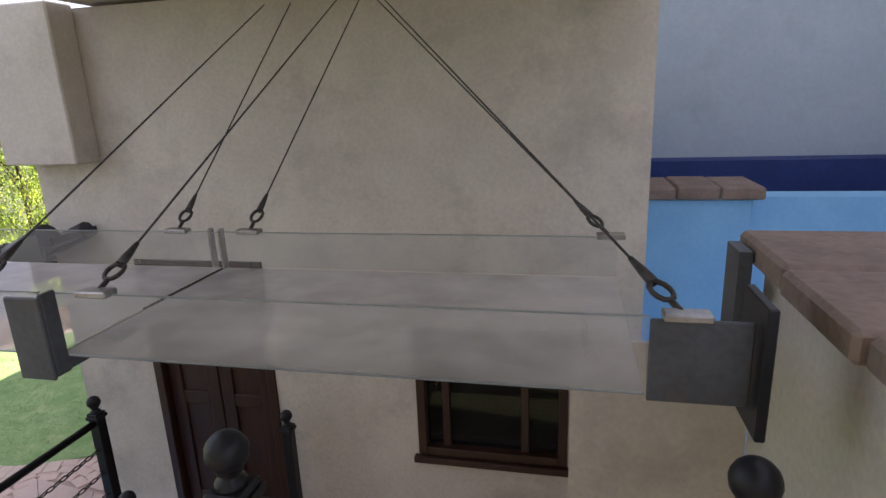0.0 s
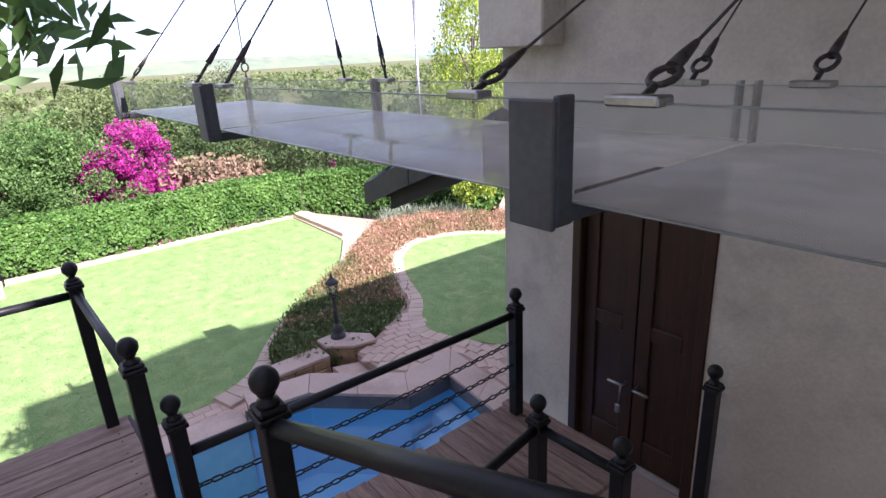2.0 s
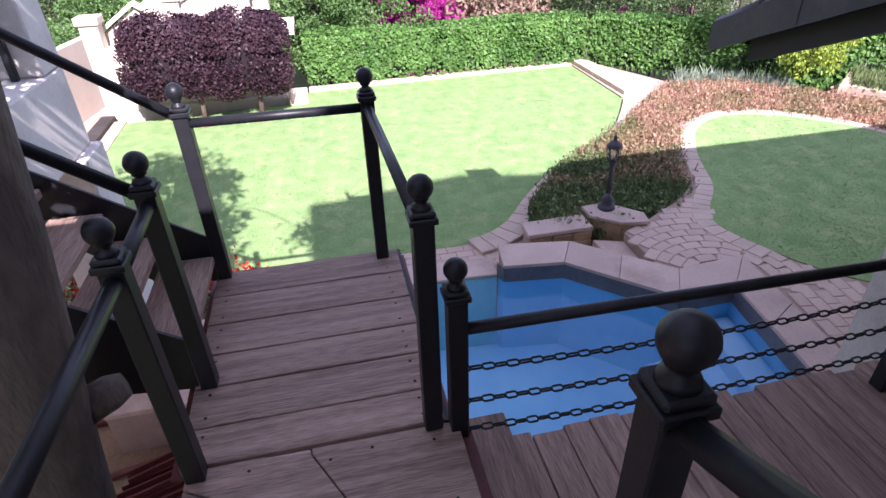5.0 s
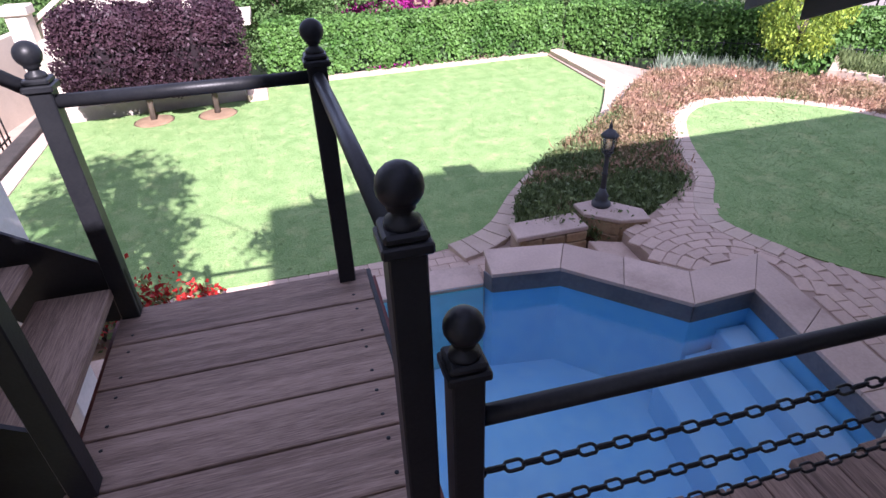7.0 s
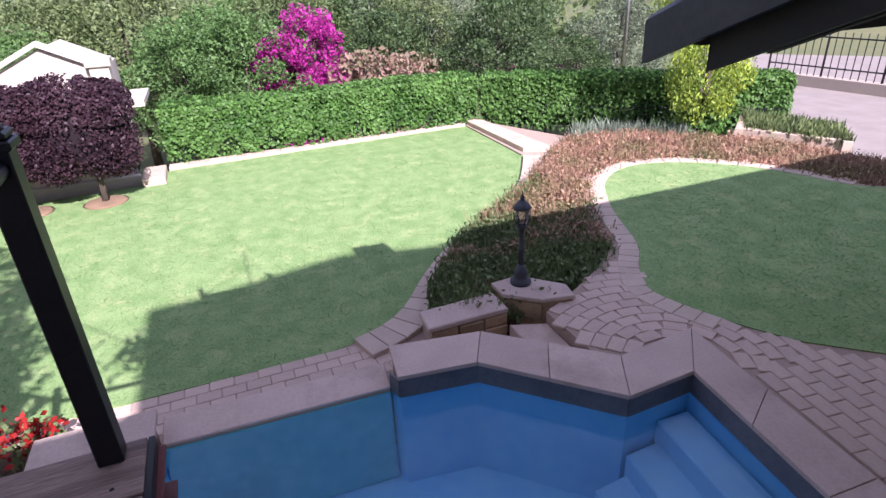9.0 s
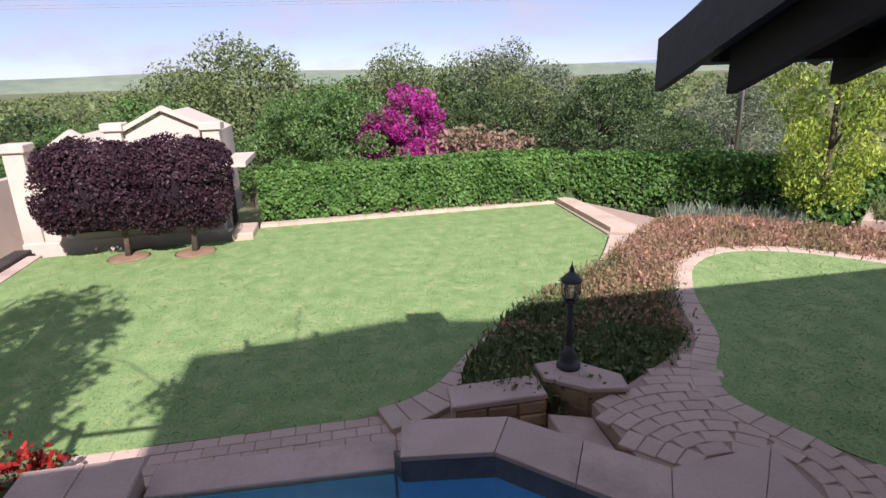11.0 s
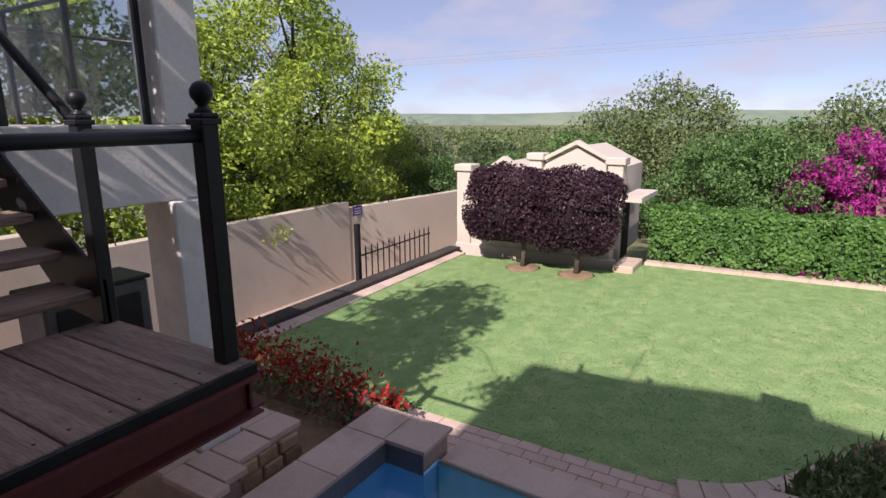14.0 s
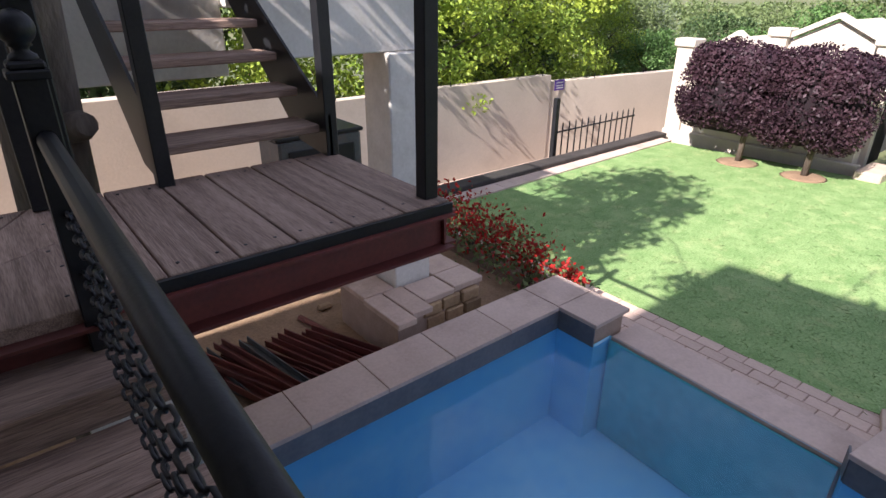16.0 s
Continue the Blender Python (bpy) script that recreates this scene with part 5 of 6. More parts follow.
# ---------------------------------------------------------------- pavilion behind the plum bushes
pav = thing("garden_pavilion", (0, 0, 0), "beige plastered garden building with gables and square chimneys", "building")
part("wall", box(-14.45, -3.35, -0.3, -14.15, 0.15, 1.35), M["pavilion"], pav)
part("plinth", box(-14.15, -3.40, -0.3, -14.02, 0.3, 0.16, 0.015), M["pavilion"], pav)
for y0, y1, apex, x in ((-3.1, -1.75, 2.02, -14.6), (-1.75, 0.05, 2.38, -14.9)):
    m = (y0 + y1) / 2
    bm = bmesh.new()
    pr = [(y0, 0), (y0, apex - 0.45), (m, apex), (y1, apex - 0.45), (y1, 0)]
    v = [bm.verts.new((x, a, b)) for a, b in pr]
    w = [bm.verts.new((x - 2.2, a, b)) for a, b in pr]
    bm.faces.new(v), bm.faces.new(w[::-1])
    for i in range(5):
        bm.faces.new((v[i], w[i], w[(i + 1) % 5], v[(i + 1) % 5]))
    part("gable", bm, M["pavilion"], pav)
    for s0, s1 in (((y0 - 0.05, apex - 0.44), (m, apex + 0.04)), ((m, apex + 0.04), (y1 + 0.05, apex - 0.44))):
        bm = bmesh.new()
        q = [(s0[0], s0[1]), (s1[0], s1[1]), (s1[0], s1[1] + 0.09), (s0[0], s0[1] + 0.09)]
        v = [bm.verts.new((x + 0.10, a, b)) for a, b in q]
        w = [bm.verts.new((x - 0.10, a, b)) for a, b in q]
        bm.faces.new(v), bm.faces.new(w[::-1])
        for i in range(4):
            bm.faces.new((v[i], w[i], w[(i + 1) % 4], v[(i + 1) % 4]))
        part("parapet_cap", bm, M["pavilion"], pav)
for x, y, z, s in ((-14.25, -3.22, 1.97, 0.17), (-14.9, -1.76, 2.22, 0.15), (-14.9, 0.02, 2.17, 0.16)):
    ch = part("chimney", box(x - s, y - s, -0.2, x + s, y + s, z - 0.16, 0.01), M["pavilion"], pav)
    part("chimney_cap", box(x - s - 0.05, y - s - 0.05, z - 0.16, x + s + 0.05, y + s + 0.05, z, 0.02), M["pavilion"], ch)
part("vent_window", box(-14.155, -2.85, 0.28, -14.135, -1.75, 0.52), M["dark"], pav, "low dark opening")
part("vent_window", box(-14.155, -1.45, 0.28, -14.135, -0.35, 0.52), M["dark"], pav, "low dark opening")
part("awning", prism([(-14.6, 0.18), (-14.6, 0.62), (-16.2, 0.62), (-16.2, 0.18)], 1.28, 1.38), M["pavilion"], pav)
part("door", box(-15.5, 0.16, 0.0, -14.9, 0.185, 1.2), M["dark"], pav)
pav_step = tagged(part("step", box(-14.6, 0.32, -0.2, -13.75, 0.72, 0.14, 0.02), M["kerb"]), "pale block step at the corner of the pavilion", "step", kind="structure")

# ---------------------------------------------------------------- planting
def bush(name, centre, radii, n, size, leaf, core, label, category, trunks, seed, boxy=0.6):
    """A clipped bush: short trunks, a dark core as painted shade, thousands of leaves."""
    b = thing(name, (centre[0], centre[1], 0), label, category)
    r = np.random.default_rng(seed)
    for tx, ty in trunks:
        tp = centre[2] - radii[2] * 0.5
        part("trunk", tube([(tx - centre[0], ty - centre[1], -0.05), (tx - centre[0] + 0.02, ty - centre[1] + 0.03, tp * 0.6), (tx - centre[0], ty - centre[1], tp)], [0.06, 0.05, 0.045], 8), M["bark"], b)
        for k in range(4):
            part("limb", tube([(tx - centre[0], ty - centre[1], tp * 0.6), (tx - centre[0] + 0.3 * math.cos(k * 1.6), ty - centre[1] + 0.35 * math.sin(k * 1.6), tp + 0.25)], [0.03, 0.015], 6), M["bark"], b)
    d = r.normal(size=(n, 3))
    d /= np.linalg.norm(d, axis=1)[:, None]
    d = np.sign(d) * np.abs(d) ** boxy
    rad = r.uniform(0.72, 1.03, n)[:, None]
    p = d * np.array(radii) * rad
    wob = np.array([noise.noise(Vector(q) * 1.6) for q in p])
    p *= (1 + 0.2 * wob)[:, None]
    p[:, 2] += centre[2]
    ob = card_ob("foliage", p, size, leaf, rng=r, normals=d / np.linalg.norm(d, axis=1)[:, None], spread=0.75, aspect=0.55)
    ob.parent = b
    # dark blob filling the crown, coloured as its inner shade
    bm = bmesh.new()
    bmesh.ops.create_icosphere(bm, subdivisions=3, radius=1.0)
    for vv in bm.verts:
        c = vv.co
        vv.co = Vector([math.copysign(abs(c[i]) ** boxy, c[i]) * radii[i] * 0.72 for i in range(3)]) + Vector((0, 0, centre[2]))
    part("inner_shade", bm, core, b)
    return b


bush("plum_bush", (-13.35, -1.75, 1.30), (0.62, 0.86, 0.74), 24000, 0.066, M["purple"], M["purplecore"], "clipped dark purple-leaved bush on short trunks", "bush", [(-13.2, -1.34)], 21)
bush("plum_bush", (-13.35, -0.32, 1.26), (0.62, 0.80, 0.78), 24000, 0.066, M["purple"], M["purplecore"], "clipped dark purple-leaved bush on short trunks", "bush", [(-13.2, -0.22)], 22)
for y in (-1.34, -0.22):
    tagged(part("soil_ring", lathe([(0.36, 0.0), (0.30, 0.02), (0.1, 0.035)], (-13.2, y, 0.0), 14), M["sand"]), "ring of reddish soil round a bush trunk", "soil", kind="structure")


def hedge(a, b, z0, z1, thick, n, seed, label):
    a, b = Vector((*a, 0)), Vector((*b, 0))
    h = thing("hedge", (0, 0, 0), label, "hedge")
    r = np.random.default_rng(seed)
    d = (b - a).normalized()
    s = Vector((-d.y, d.x, 0))
    L = (b - a).length
    q = [a - s * thick * 0.38, b - s * thick * 0.38, b + s * thick * 0.38, a + s * thick * 0.38]
    # dark box standing in for the shade inside the hedge
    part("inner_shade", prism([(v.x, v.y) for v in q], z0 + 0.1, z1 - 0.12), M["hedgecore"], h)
    u = r.uniform(0, L, n)
    side = r.uniform(0, 1, n)
    o = np.where(side < 0.72, np.where(r.uniform(0, 1, n) < 0.85, 1.0, -1.0) * thick * 0.5, r.uniform(-0.5, 0.5, n) * thick)
    z = np.where(side < 0.72, r.uniform(z0, z1, n), z1)
    wob = np.array([noise.noise(Vector((uu * 1.3, zz * 1.5, seed))) for uu, zz in zip(u, z)])
    nx = np.where(side < 0.72, np.sign(o), 0.0)
    o = o + np.where(side < 0.72, np.sign(o) * (0.09 * wob + r.uniform(-0.12, 0.04, n)), 0)
    z = z + np.where(side >= 0.72, 0.09 * wob + r.uniform(-0.10, 0.04, n), 0)
    # ragged lower edge, thinner between the stems
    keep = (z > z0 + 0.22 + 0.18 * np.sin(u * 7.0)) | (r.uniform(0, 1, n) < 0.25)
    u, o, z, nx, side = u[keep], o[keep], z[keep], nx[keep], side[keep]
    P = np.array(a)[None, :] + np.outer(u, np.array(d)) + np.outer(o, np.array(s))
    P[:, 2] = z
    N = np.outer(nx, np.array(s))
    N[:, 2] += np.where(side < 0.72, 0.35, 1.0)
    ob = card_ob("foliage", P, 0.088, M["hedge"], rng=r, normals=N, spread=0.6, aspect=0.6)
    ob.parent = h
    k = int(L / 0.55)
    for i in range(k):
        p = a + d * (L * (i + 0.5) / k)
        part("stem", tube([(p.x, p.y, -0.6), (p.x + 0.03, p.y, z0 + 0.35)], 0.025, 5), M["bark"], h)
    return h


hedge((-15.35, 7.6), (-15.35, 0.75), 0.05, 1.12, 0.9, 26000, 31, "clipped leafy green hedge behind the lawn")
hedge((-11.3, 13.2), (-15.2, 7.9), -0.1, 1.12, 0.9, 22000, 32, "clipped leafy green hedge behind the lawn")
fence = thing("palisade_fence", (0, 0, 0), "thin black steel fence behind the hedge foot", "fence")
for a, b in (((-14.95, 0.8), (-14.98, 7.3)), ((-14.9, 7.6), (-10.9, 12.9))):
    for i in range(48):
        t = (i + 0.5) / 48
        x, y = a[0] + (b[0] - a[0]) * t - (0.05 if a[0] < -14.92 else 0), a[1] + (b[1] - a[1]) * t
        part("bar", tube([(x, y, -0.3), (x, y, 0.55)], 0.009, 4), M["steel"], fence)
    part("rail", tube([(*a, 0.45), (*b, 0.45)], 0.012, 4), M["steel"], fence)
lawn_kerb = thing("kerb_lawn", (0, 0, 0), "pale cast edging round the lawn", "kerb", kind="structure")
slabs([(-14.62, 0.75), (-14.88, 7.25)], [(-14.88, 0.75), (-15.12, 7.35)], [18], lawn_kerb, "edging_stone", M["kerb"], -0.2, 0.06)
slabs([(-14.88, 7.3), (-12.2, 7.3)], [(-15.1, 7.65), (-11.9, 7.85)], [8], lawn_kerb, "edging_stone", M["kerb"], -0.2, 0.12)
tagged(part("pavement", prism([(-12.1, 7.2), (-14.9, 7.25), (-15.1, 7.7), (-11.3, 9.3), (-11.6, 7.9)], -0.4, 0.03), M["drive"]), "pale paved path behind the planted bed", "path", kind="structure")


def edging(line, width, z0, z1, parent, outward=1, step=2, name="edging_stone", material=None):
    """Cast edging stones along a curve."""
    pts = [Vector((p[0], p[1], 0)) for p in line][::step]
    left = []
    for i, p in enumerate(pts):
        d = (pts[min(i + 1, len(pts) - 1)] - pts[max(i - 1, 0)]).normalized()
        left.append(p + Vector((-d.y, d.x, 0)) * width * outward)
    for i in range(len(pts) - 1):
        q = [pts[i].lerp(pts[i + 1], 0.02), pts[i].lerp(pts[i + 1], 0.98), left[i].lerp(left[i + 1], 0.98), left[i].lerp(left[i + 1], 0.02)]
        part(name, prism([(v.x, v.y) for v in q], z0, z1 + random.uniform(-0.003, 0.003), bevel=0.006), material or M["kerb"], parent)


edging([p for p in LAWN_EDGE if p[1] > 2.5], 0.36, -0.2, 0.055, lawn_kerb, -1, 2)
edging(LAWN2_EDGE[8:], 0.22, 0.2, TERRACE + 0.008, lawn_kerb, 1, 2)

# flower bed: reddish stems and low green growth, told apart only as a mass
rng = np.random.default_rng(77)
base = scatter(BED_POLY, 9000, rng, 0.20)
hgt = rng.uniform(0.10, 0.30, len(base))
red = np.array([noise.noise(Vector((p[0] * 0.7, p[1] * 0.7, 3))) for p in base]) + (base[:, 1] - 6.3) * 0.16 + rng.normal(size=len(base)) * 0.18 > -0.05


def tufts(name, pts, heights, per, width, material, label, lean=0.25):
    n = len(pts)
    r = np.random.default_rng(len(pts))
    P = np.repeat(pts, per, 0)
    Hh = np.repeat(heights, per) * r.uniform(0.5, 1.1, n * per)
    off = r.normal(size=(n * per, 3)) * 0.05
    off[:, 2] = 0
    a = P + off
    tip = a + np.stack([r.normal(size=n * per) * lean * Hh, r.normal(size=n * per) * lean * Hh, Hh], 1)
    w = r.normal(size=(n * per, 3))
    w[:, 2] = 0
    w /= np.linalg.norm(w, axis=1)[:, None]
    w *= width
    mid = (a + tip) / 2 + off * 0.3
    verts = np.stack([a - w * 0.4, a + w * 0.4, mid + w, tip, mid - w], 1).reshape(-1, 3)
    idx = np.arange(n * per, dtype=np.int32)[:, None] * 5
    faces = np.concatenate([idx, idx + 1, idx + 2, idx + 3, idx + 4], 1)
    me = bpy.data.meshes.new(name)
    me.vertices.add(len(verts))
    me.vertices.foreach_set("co", verts.astype(np.float32).ravel())
    me.loops.add(faces.size)
    me.loops.foreach_set("vertex_index", faces.ravel())
    me.polygons.add(len(faces))
    me.polygons.foreach_set("loop_start", np.arange(0, faces.size, 5, dtype=np.int32))
    me.update(calc_edges=True)
    me.materials.append(material)
    return tagged(new(name, me), label, "plants", kind="stuff")


tufts("bed_plants", base[red], hgt[red], 10, 0.010, M["bedred"], "reddish flowering ground cover in the curved bed")
tufts("bed_plants", base[~red], hgt[~red] * 0.9, 10, 0.013, M["bedgreen"], "low dark green growth in the curved bed")
tufts("bed_plants", base[::4], hgt[::4] * 0.7, 8, 0.016, M["bedgreen"], "low dark green growth between the red stems")
bp = base[rng.uniform(0, 1, len(base)) < 0.9].copy()
bp = np.repeat(bp, 5, 0) + rng.normal(size=(len(bp) * 5, 3)) * np.array([0.07, 0.07, 0.05]) + np.array([0, 0, 0.14])
nz = np.array([noise.noise(Vector((q[0] * 0.8, q[1] * 0.8, 3))) for q in bp]) + (bp[:, 1] - 6.0) * 0.2
for sel, mt, lb in ((nz > 0.0, M["bedred"], "small reddish leaves and flowers of the bed"), (nz <= 0.0, M["bedgreen"], "small green leaves of the bed")):
    tagged(card_ob("bed_leaves", bp[sel], 0.055, mt, rng=np.random.default_rng(3), up=0.5), lb, "plants", kind="stuff")
gp = scatter([(-11.7, 8.0), (-12.6, 8.9), (-11.4, 10.4), (-10.4, 10.1), (-11.4, 9.2)], 500, rng, 0.0)
tufts("silver_plants", gp, rng.uniform(0.3, 0.5, len(gp)), 8, 0.02, M["greyplant"], "silvery grey low shrubs behind the bed")
gp = scatter([(-6.55, -2.9), (-7.0, -2.9), (-7.0, 0.2), (-6.6, 0.2)], 170, rng, 0.0)
tagged(part("soil", prism([(-6.52, 0.1), (-6.95, 0.1), (-6.95, -3.05), (-6.52, -3.05)], -0.3, 0.05), M["earth"]), "brown soil of the narrow flower strip", "soil", kind="structure")


def flower(x, y, s, seed):
    f = thing("red_flower_bush", (x, y, 0.04), "bush with scarlet flowers in the strip beside the lawn path", "flower bush", "red flower bushes")
    r = np.random.default_rng(seed)
    for k in range(6):
        part("stem", tube([(0, 0, 0), (0.12 * s * math.cos(k), 0.12 * s * math.sin(k), 0.3 * s)], 0.008, 4), M["bark"], f)
    p = r.normal(size=(int(260 * s), 3)) * np.array([0.16, 0.16, 0.11]) * s + np.array([0, 0, 0.26 * s])
    p[:, 2] = np.abs(p[:, 2])
    ob = card_ob("leaves", p, 0.07, M["bedgreen"], rng=r)
    ob.parent = f
    ob["kind"] = "stuff"
    p = r.normal(size=(int(330 * s), 3)) * np.array([0.17, 0.17, 0.09]) * s + np.array([0, 0, 0.38 * s])
    p[:, 2] = np.abs(p[:, 2])
    ob = card_ob("petals", p, 0.055, M["redflower"], rng=r)
    ob.parent = f
    ob["kind"] = "stuff"


for i, (x, y, s) in enumerate(((-6.62, -0.35, 1.0), (-6.65, -0.85, 1.15), (-6.7, -1.35, 1.1), (-6.7, -1.9, 1.2), (-6.78, 0.02, 0.6), (-6.72, -2.4, 1.0))):
    flower(x, y, s, 50 + i)


def tree_kind(seed, height, spread, leaf, n, size, label, category="tree", shape=0.6, bark="bark", clumps=26, trunk_r=0.14, low=0.25):
    """A tree: tapered trunk, limbs and a crown of leaf clumps with gaps."""
    t = thing("tree", (0, 0, 0), label, category)
    r = np.random.default_rng(seed)
    part("trunk", tube([(0, 0, -0.8), (0.05, 0.03, height * 0.3), (-0.05, 0.06, height * 0.6), (0.02, 0, height * 0.9)], [trunk_r, trunk_r * 0.8, trunk_r * 0.5, 0.02], 8), M[bark], t)
    cs = []
    for k in range(clumps):
        f = low + (1 - low) * (k + 0.5) / clumps
        a = k * 2.4 + r.uniform(-0.4, 0.4)
        w = spread * math.sin(math.pi * min(1, max(0.08, (f - low * 0.6) / (1.02 - low * 0.6)))) ** shape * r.uniform(0.45, 1.0)
        c = (w * math.cos(a), w * math.sin(a), height * f)
        cs.append((c, spread * r.uniform(0.24, 0.42)))
        if k % 3 == 0:
            part("limb", tube([(0, 0, height * f * 0.75), (c[0] * 0.6, c[1] * 0.6, height * f * 0.92), c], [trunk_r * 0.3, trunk_r * 0.18, 0.01], 5), M[bark], t)
    per = n // clumps
    pts = np.concatenate([blob_points(c, (q, q, q * 0.75), per, r, 0.25) for c, q in cs])
    ob = card_ob("crown", pts, size, leaf, rng=r, aspect=0.5, up=0.4)
    ob.parent = t
    return t


TREES = {
    "olive": tree_kind(1, 6.0, 2.5, M["leaf_olive"], 13000, 0.135, "olive-green feathery tree beyond the hedge"),
    "green": tree_kind(2, 5.4, 2.3, M["leaf_green"], 13000, 0.145, "leafy green tree beyond the hedge"),
    "dark": tree_kind(3, 5.6, 2.4, M["leaf_dark"], 12000, 0.15, "dark green tree beyond the hedge"),
    "grey": tree_kind(4, 5.6, 2.4, M["leaf_grey"], 13000, 0.125, "grey-green feathery tree beyond the hedge"),
    "yellow": tree_kind(5, 7.0, 2.3, M["leaf_yellow"], 20000, 0.115, "tall yellow-green feathery tree beside the boundary wall", clumps=40, low=0.15),
    "dusty": tree_kind(6, 2.6, 1.6, M["pinkleaf"], 3000, 0.18, "dusty pink and green shrub beyond the hedge", "shrub", low=0.1),
    "boug": tree_kind(7, 4.6, 1.5, M["boug"], 7000, 0.125, "magenta bougainvillea in full flower beyond the hedge", "shrub", low=0.2, clumps=20),
}
PLAN = {
    "olive": [(-24, -2.4, 0.94), (-25, -0.4, 1.2), (-27, 1.4, 0.95), (-23, 4.9, 0.88), (-22.5, 8.5, 0.82), (-26, 11.5, 0.85), (-26, 7.9, 0.98), (-30, -8, 0.9), (-33, 6, 1.0), (-19.5, -8.5, 0.7), (-36, -2.5, 0.95)],
    "green": [(-21, 1.2, 0.78), (-20.0, 2.9, 0.72), (-22, -3.2, 0.85), (-24, 2.7, 0.92), (-21, -5.0, 0.72), (-34, 14, 1.0), (-18.8, -1.8, 0.6), (-28, 5.5, 0.95), (-18, -6.5, 0.6)],
    "dark": [(-20.5, 7.2, 0.72), (-24, 6.3, 1.02), (-24, 14, 0.85), (-19.5, 10.5, 0.72), (-26, -8.4, 0.85), (-28, -6.4, 0.85), (-31, 1.5, 1.0), (-14.0, -8.2, 0.62), (-11.5, -8.4, 0.55), (-18.5, 12.8, 0.48), (-4.4, -9.2, 1.15), (-2.0, -9.0, 1.1)],
    "grey": [(-19.5, 15.2, 0.70), (-25, 9.0, 1.04), (-24, 10.0, 0.98), (-29, 9.0, 0.9), (-22, -9.5, 0.75), (-23, 18.5, 0.75), (-38, 10, 1.1)],
    "yellow": [(-13.2, -7.4, 1.05), (-10.4, -7.0, 0.92), (-8.2, -7.4, 0.95), (-15.4, -8.6, 0.85), (-17.6, -8.0, 0.62), (-6.2, -8.6, 1.0)],
    "dusty": [(-19.0, 6.2, 1.05), (-19.2, 7.3, 0.9)],
    "boug": [(-20.3, 4.9, 0.92), (-19.8, 3.7, 0.72), (-19.6, 4.6, 0.6), (-20.6, 11.2, 0.5), (-19.2, 12.9, 0.45)],
}
rp = random.Random(9)
for key, places in PLAN.items():
    src = TREES[key]
    for i, (x, y, s) in enumerate(places):
        ob = src if i == 0 else copy_thing(src, Matrix())
        if i == 0:
            ob.matrix_basis = Matrix.LocRotScale((x, y, ground_z(x, y)), Euler((0, 0, rp.uniform(0, 6))), (s, s, s))
        else:
            ob.matrix_basis = Matrix.LocRotScale((x, y, ground_z(x, y)), Euler((0, 0, rp.uniform(0, 6))), (s, s, s * rp.uniform(0.9, 1.1)))

weeping = copy_thing(TREES["yellow"], Matrix())
weeping.matrix_basis = Matrix.LocRotScale((-11.1, 10.7, -0.35), Euler((0, 0, 2.0)), (0.52, 0.52, 0.86))
weeping["label"] = "slender yellow-green drooping tree beside the road"

# far woods on the slope, one mass
rng = np.random.default_rng(91)
wx, wy = rng.uniform(-260, -34, 900), rng.uniform(-170, 190, 900)
keep = rng.uniform(0, 1, 900) < 0.9
pts = []
for x, y in zip(wx[keep], wy[keep]):
    hgt0 = rng.uniform(2.2, 4.4)
    pts.append(blob_points((x, y, ground_z(x, y) + hgt0 * 0.55), (hgt0 * 0.75, hgt0 * 0.75, hgt0 * 0.5), 55, rng, 0.4))
tagged(card_ob("far_woods", np.concatenate(pts), 1.1, M["leaf_olive"], rng=rng, up=0.6), "distant olive-green woods on the slope", "woods", kind="stuff")

# ---------------------------------------------------------------- far right: road, pole, walls
tagged(part("road", prism([(-9.0, 11.9), (-13.5, 13.8), (-20, 22), (-14, 27), (6, 20), (6, 11.9)], -0.5, -0.05), M["asphalt"]), "pale concrete road beyond the garden", "road", kind="structure")
tagged(part("lamp_pole", tube([(-17.0, 13.4, -1.5), (-17.0, 13.4, 6.0)], [0.06, 0.045], 8), M["chrome"]), "thin grey street pole", "pole")
planter = thing("planter_box", (0, 0, 0), "low pale walled planter full of green ground cover", "planter")
for q in ([(-10.1, 10.7), (-8.6, 11.5), (-8.7, 11.65), (-10.2, 10.85)], [(-10.1, 10.7), (-10.9, 11.7), (-11.0, 11.6), (-10.2, 10.6)], [(-8.6, 11.5), (-9.4, 12.4), (-9.5, 12.3), (-8.7, 11.4)]):
    part("planter_side", prism(q, -0.3, 0.5, bevel=0.01), M["kerb"], planter)
part("planter_soil", prism([(-10.1, 10.8), (-8.7, 11.5), (-9.5, 12.3), (-10.9, 11.6)], -0.3, 0.4), M["earth"], planter)
gp = scatter([(-10.1, 10.8), (-8.7, 11.5), (-9.5, 12.3), (-10.9, 11.6)], 350, rng, 0.4)
tufts("ground_cover", gp, rng.uniform(0.15, 0.28, len(gp)), 8, 0.02, M["bedgreen"], "green ground cover in the low planter")
bush("round_shrub", (-11.2, 10.75, 0.35), (0.45, 0.45, 0.45), 1800, 0.1, M["hedge"], M["hedgecore"], "round clipped dark green shrub", "bush", [(-11.2, 10.75)], 41, 0.9)
fw = thing("road_fence", (0, 0, 0), "dark palisade fence on a low wall across the road", "fence")
part("low_wall", prism([(-15.5, 17.5), (-4.0, 19.0), (-4.0, 19.3), (-15.5, 17.8)], -0.3, 0.25), M["boundary"], fw)
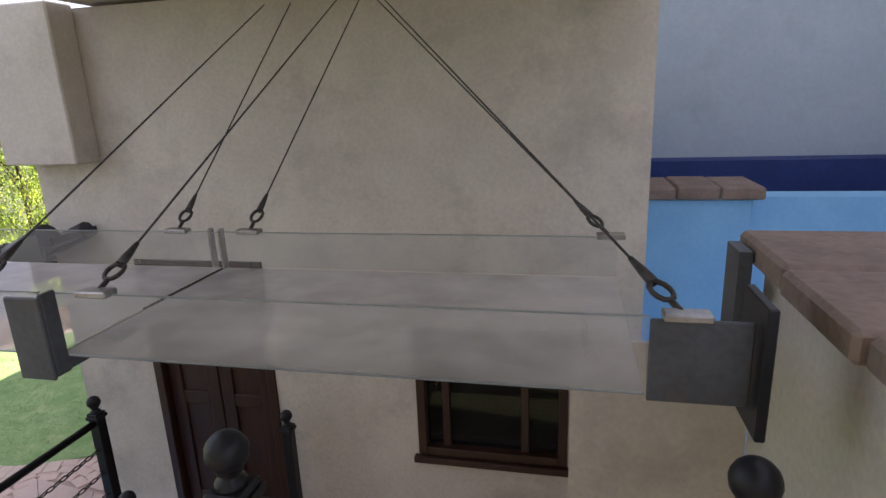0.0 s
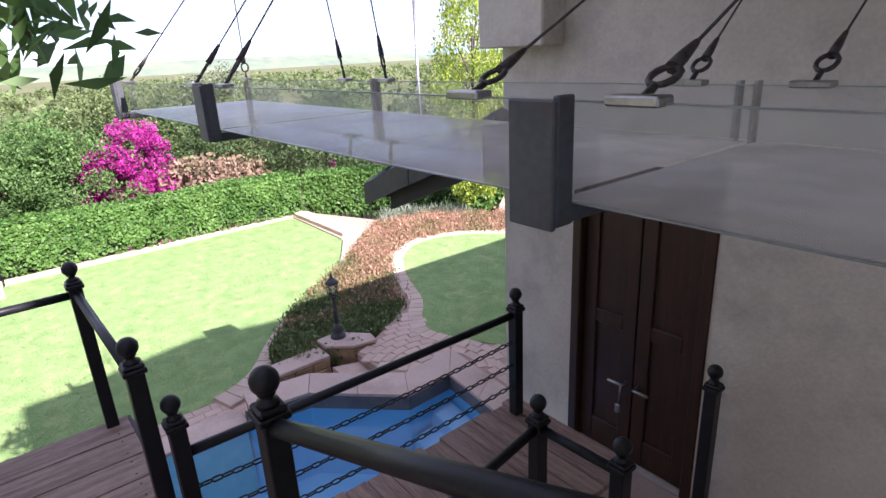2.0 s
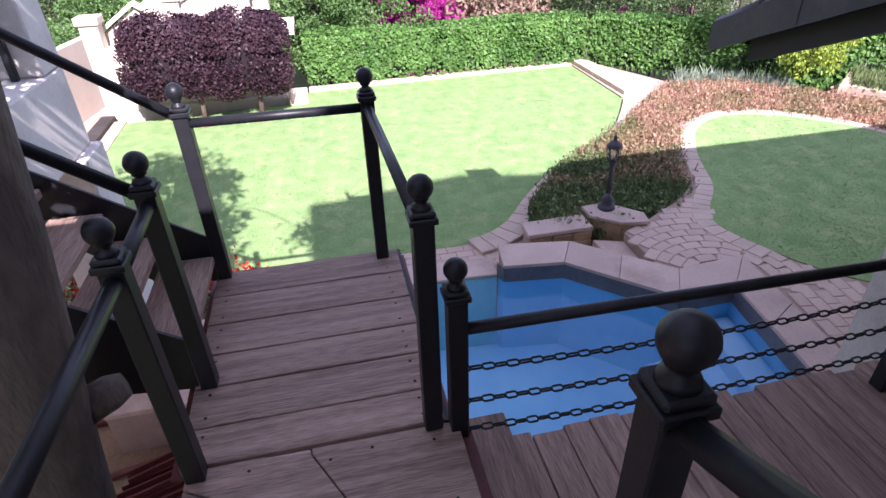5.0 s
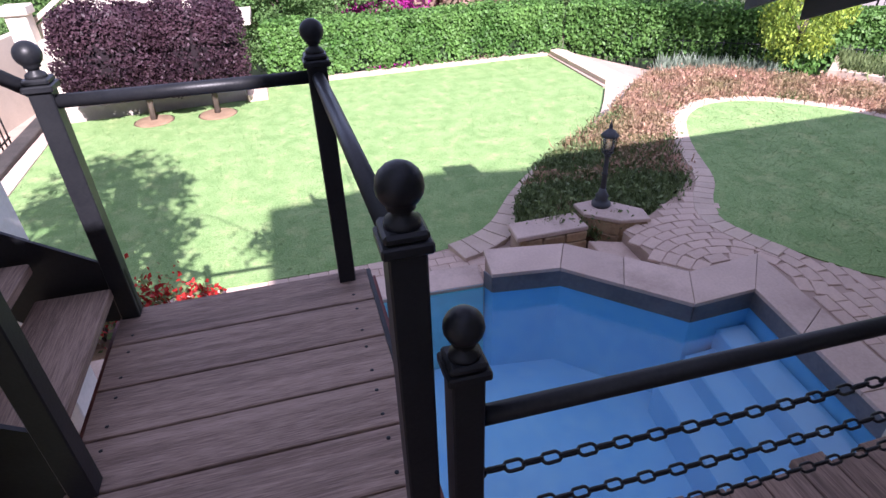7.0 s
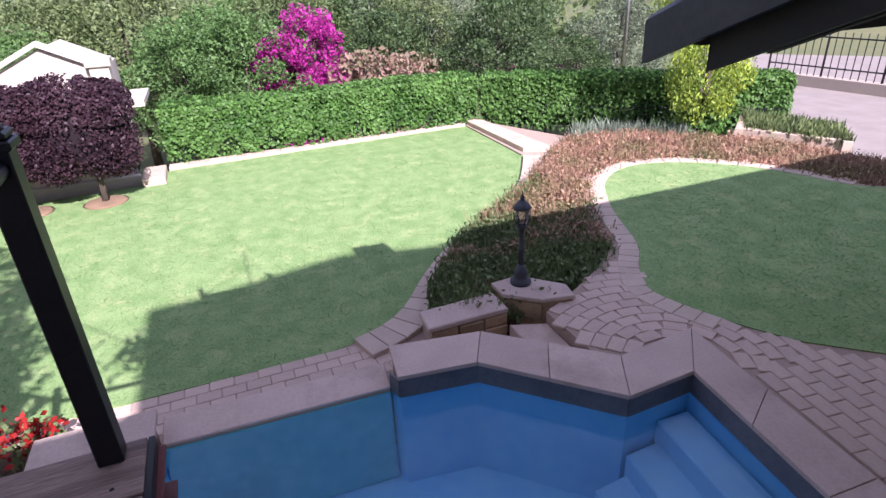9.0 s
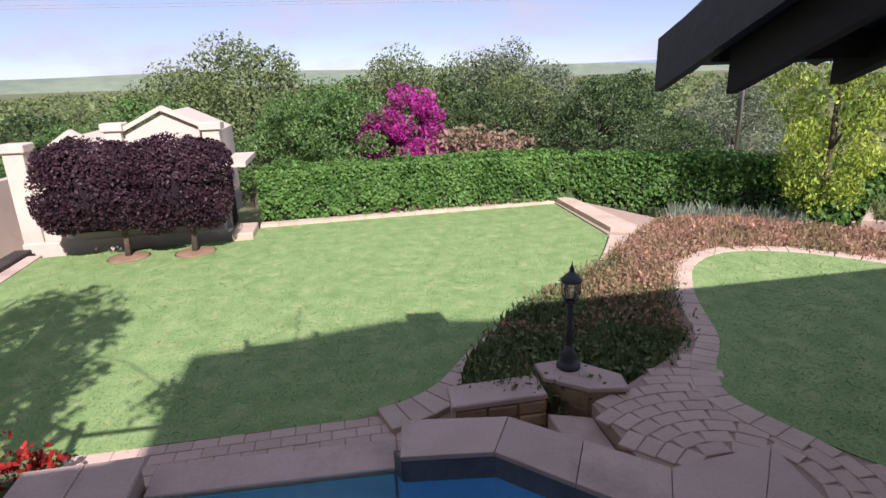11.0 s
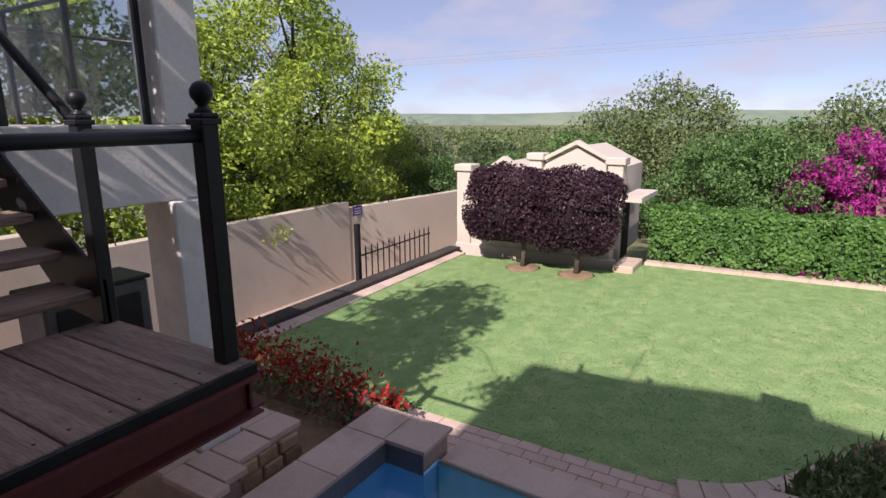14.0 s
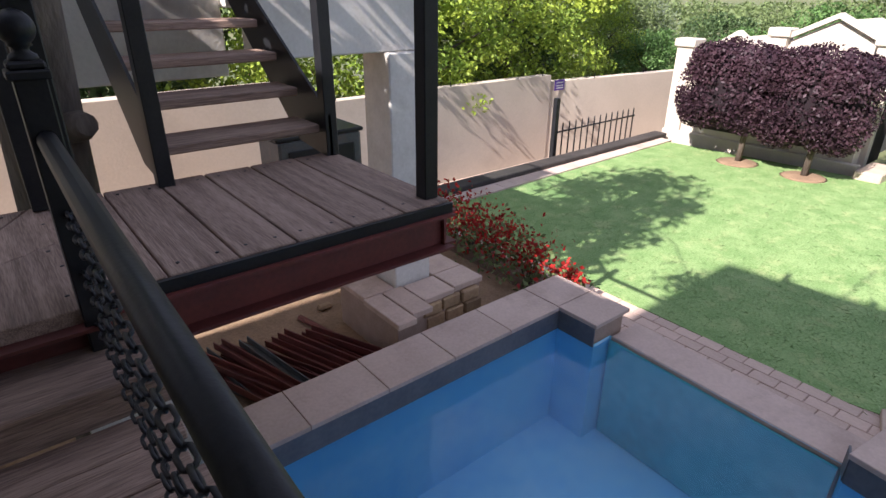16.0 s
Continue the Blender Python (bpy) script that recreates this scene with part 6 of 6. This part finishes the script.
for i in range(60):
    t = i / 59
    x, y = -15.5 + 11.5 * t, 17.65 + 1.5 * t
    part("bar" if i % 8 else "fence_post", tube([(x, y, 0.2), (x, y, 1.45 if i % 8 else 1.6)], 0.015 if i % 8 else 0.035, 4), M["steel"], fw)
for z in (0.5, 1.3):
    part("rail", tube([(-15.5, 17.65, z), (-4.0, 19.15, z)], 0.02, 4), M["steel"], fw)
lines = thing("power_line", (-60, -200, -4.2), "thin overhead power lines on poles", "power line")
for y in (-200, 200):
    part("pole", tube([(0, y + 200, 0), (0, y + 200, 16.5)], [0.15, 0.1], 6), M["bark"], lines)
for z, w in ((13.4, 0), (13.7, 0.4), (14.1, 0.2)):
    part("wire", tube(smooth_line([(-w, 0, z + 2), (-w, 140, z), (-w, 240, z + 0.4), (-w, 400, z + 2)], 6), 0.018, 4), M["hose"], lines)

# ---------------------------------------------------------------- pavers (last)
def paver_mesh(l, w, h=0.03):
    bm = box(-l / 2, -w / 2, -h, l / 2, w / 2, 0, 0.006)
    me = bpy.data.meshes.new("paver")
    bm.normal_update()
    bm.to_mesh(me)
    bm.free()
    me.materials.append(M["paver"])
    return me


terrace = thing("pavement_terrace", (0, 0, 0), "reddish cast paving with fanned rows beside the pool", "paving", kind="structure")
PV = paver_mesh(0.207, 0.130)
CO = [(-6.06, 2.68), (-5.97, 3.33), (-5.12, 4.17), (-5.15, 4.80), (-3.92, 4.64), (-2.6, 4.48), (-2.6, 4.88), (-3.90, 5.04), (-5.64, 5.24), (-5.57, 4.43), (-6.38, 3.56), (-6.52, 2.74)]
count, far_v, far_f = 0, [], []


def lay(x, y, rz, z, limit, box_near, only=None):
    """One paver, singly where the walk passes nearest, else joined."""
    global count
    if count < limit and box_near[0] < x < box_near[2] and box_near[1] < y < box_near[3]:
        ob = new("paver", PV)
        ob.parent = terrace
        ob.matrix_basis = pose(x, y, z + random.uniform(-0.003, 0.003), random.uniform(-0.25, 0.25), random.uniform(-0.25, 0.25), rz)
        count += 1
    else:
        m = pose(x, y, z + random.uniform(-0.003, 0.003), 0, 0, rz)
        k0 = len(far_v)
        far_v.extend(tuple(m @ v.co) for v in PV.vertices)
        far_f.extend(tuple(k0 + i for i in p.vertices) for p in PV.polygons)


def free(x, y):
    X, Y = np.array([x]), np.array([y])
    return inside(TERR, X, Y)[0] and not inside(CO, X, Y)[0] and not inside(LAWN2_POLY, X, Y)[0] and not inside(PED, X, Y)[0]


# fan: rings round the pool corner; straight rows along the house side
FC = (-5.35, 4.85)
for ring in range(1, 13):
    rad = 0.134 * ring + 0.1
    n = int(2 * math.pi * rad / 0.212)
    for i in range(n):
        a = 2 * math.pi * (i + 0.5 * (ring % 2)) / n
        x, y = FC[0] + rad * math.cos(a), FC[1] + rad * math.sin(a)
        if x < -5.0 and y > 4.3 and free(x, y) and free(x - 0.06, y) and free(x, y + 0.05):
            lay(x, y, math.degrees(a) + 90, TERRACE + 0.002, 300, (-7, 4, -3, 6.3))
ang = -7.5
ca, sa = math.cos(radians(ang)), math.sin(radians(ang))
for i in range(-10, 34):
    for j in range(0, 40):
        u, v2 = -5.0 + 0.212 * i + 0.106 * (j % 2), 4.9 + 0.134 * j
        x, y = -5.0 + (u + 5.0) * ca - (v2 - 4.9) * sa, 4.9 + (u + 5.0) * sa + (v2 - 4.9) * ca
        if -5.0 <= x < -2.2 and y < 8.5 and free(x, y) and free(x + 0.05, y + 0.06) and free(x - 0.06, y):
            lay(x, y, ang, TERRACE + 0.002, 300, (-7, 4, -3, 6.3))
for j in range(4):
    for i in range(28):
        x, y = -7.17 + 0.134 * j, -2.9 + 0.212 * i + 0.1 * (j % 2)
        if (y < 0.05 and x > -7.0) or (0 < y < 2.8 and x > -6.74):
            continue
        lay(x, y, 90, 0.006, 600, (-7.4, -3, -6, 3.2)) if count < 560 else lay(x, y, 90, 0.006, 0, (0, 0, 0, 0))
slabs([(-6.63, 0.95), (-6.56, 2.68)], [(-6.82, 0.95), (-6.78, 2.72)], [4], terrace, "slab", M["coping"], -0.1, 0.05)
me = bpy.data.meshes.new("pavers_joined")
me.from_pydata(far_v, [], far_f)
me.materials.append(M["paver"])
ob = new("pavers_joined", me)
ob.parent = terrace
tagged(ob, kind="stuff")

# grass blades along the near lawn, one mass
rng = np.random.default_rng(123)
gp = scatter(LAWN_POLY, 30000, rng, 0.0)
tufts("grass", gp, rng.uniform(0.004, 0.009, len(gp)), 2, 0.0018, M["blade"], "short mown grass blades", lean=0.3)
gp = scatter(LAWN2_POLY, 12000, rng, TERRACE)
tufts("grass", gp, rng.uniform(0.004, 0.009, len(gp)), 2, 0.0018, M["blade"], "short mown grass blades", lean=0.3)
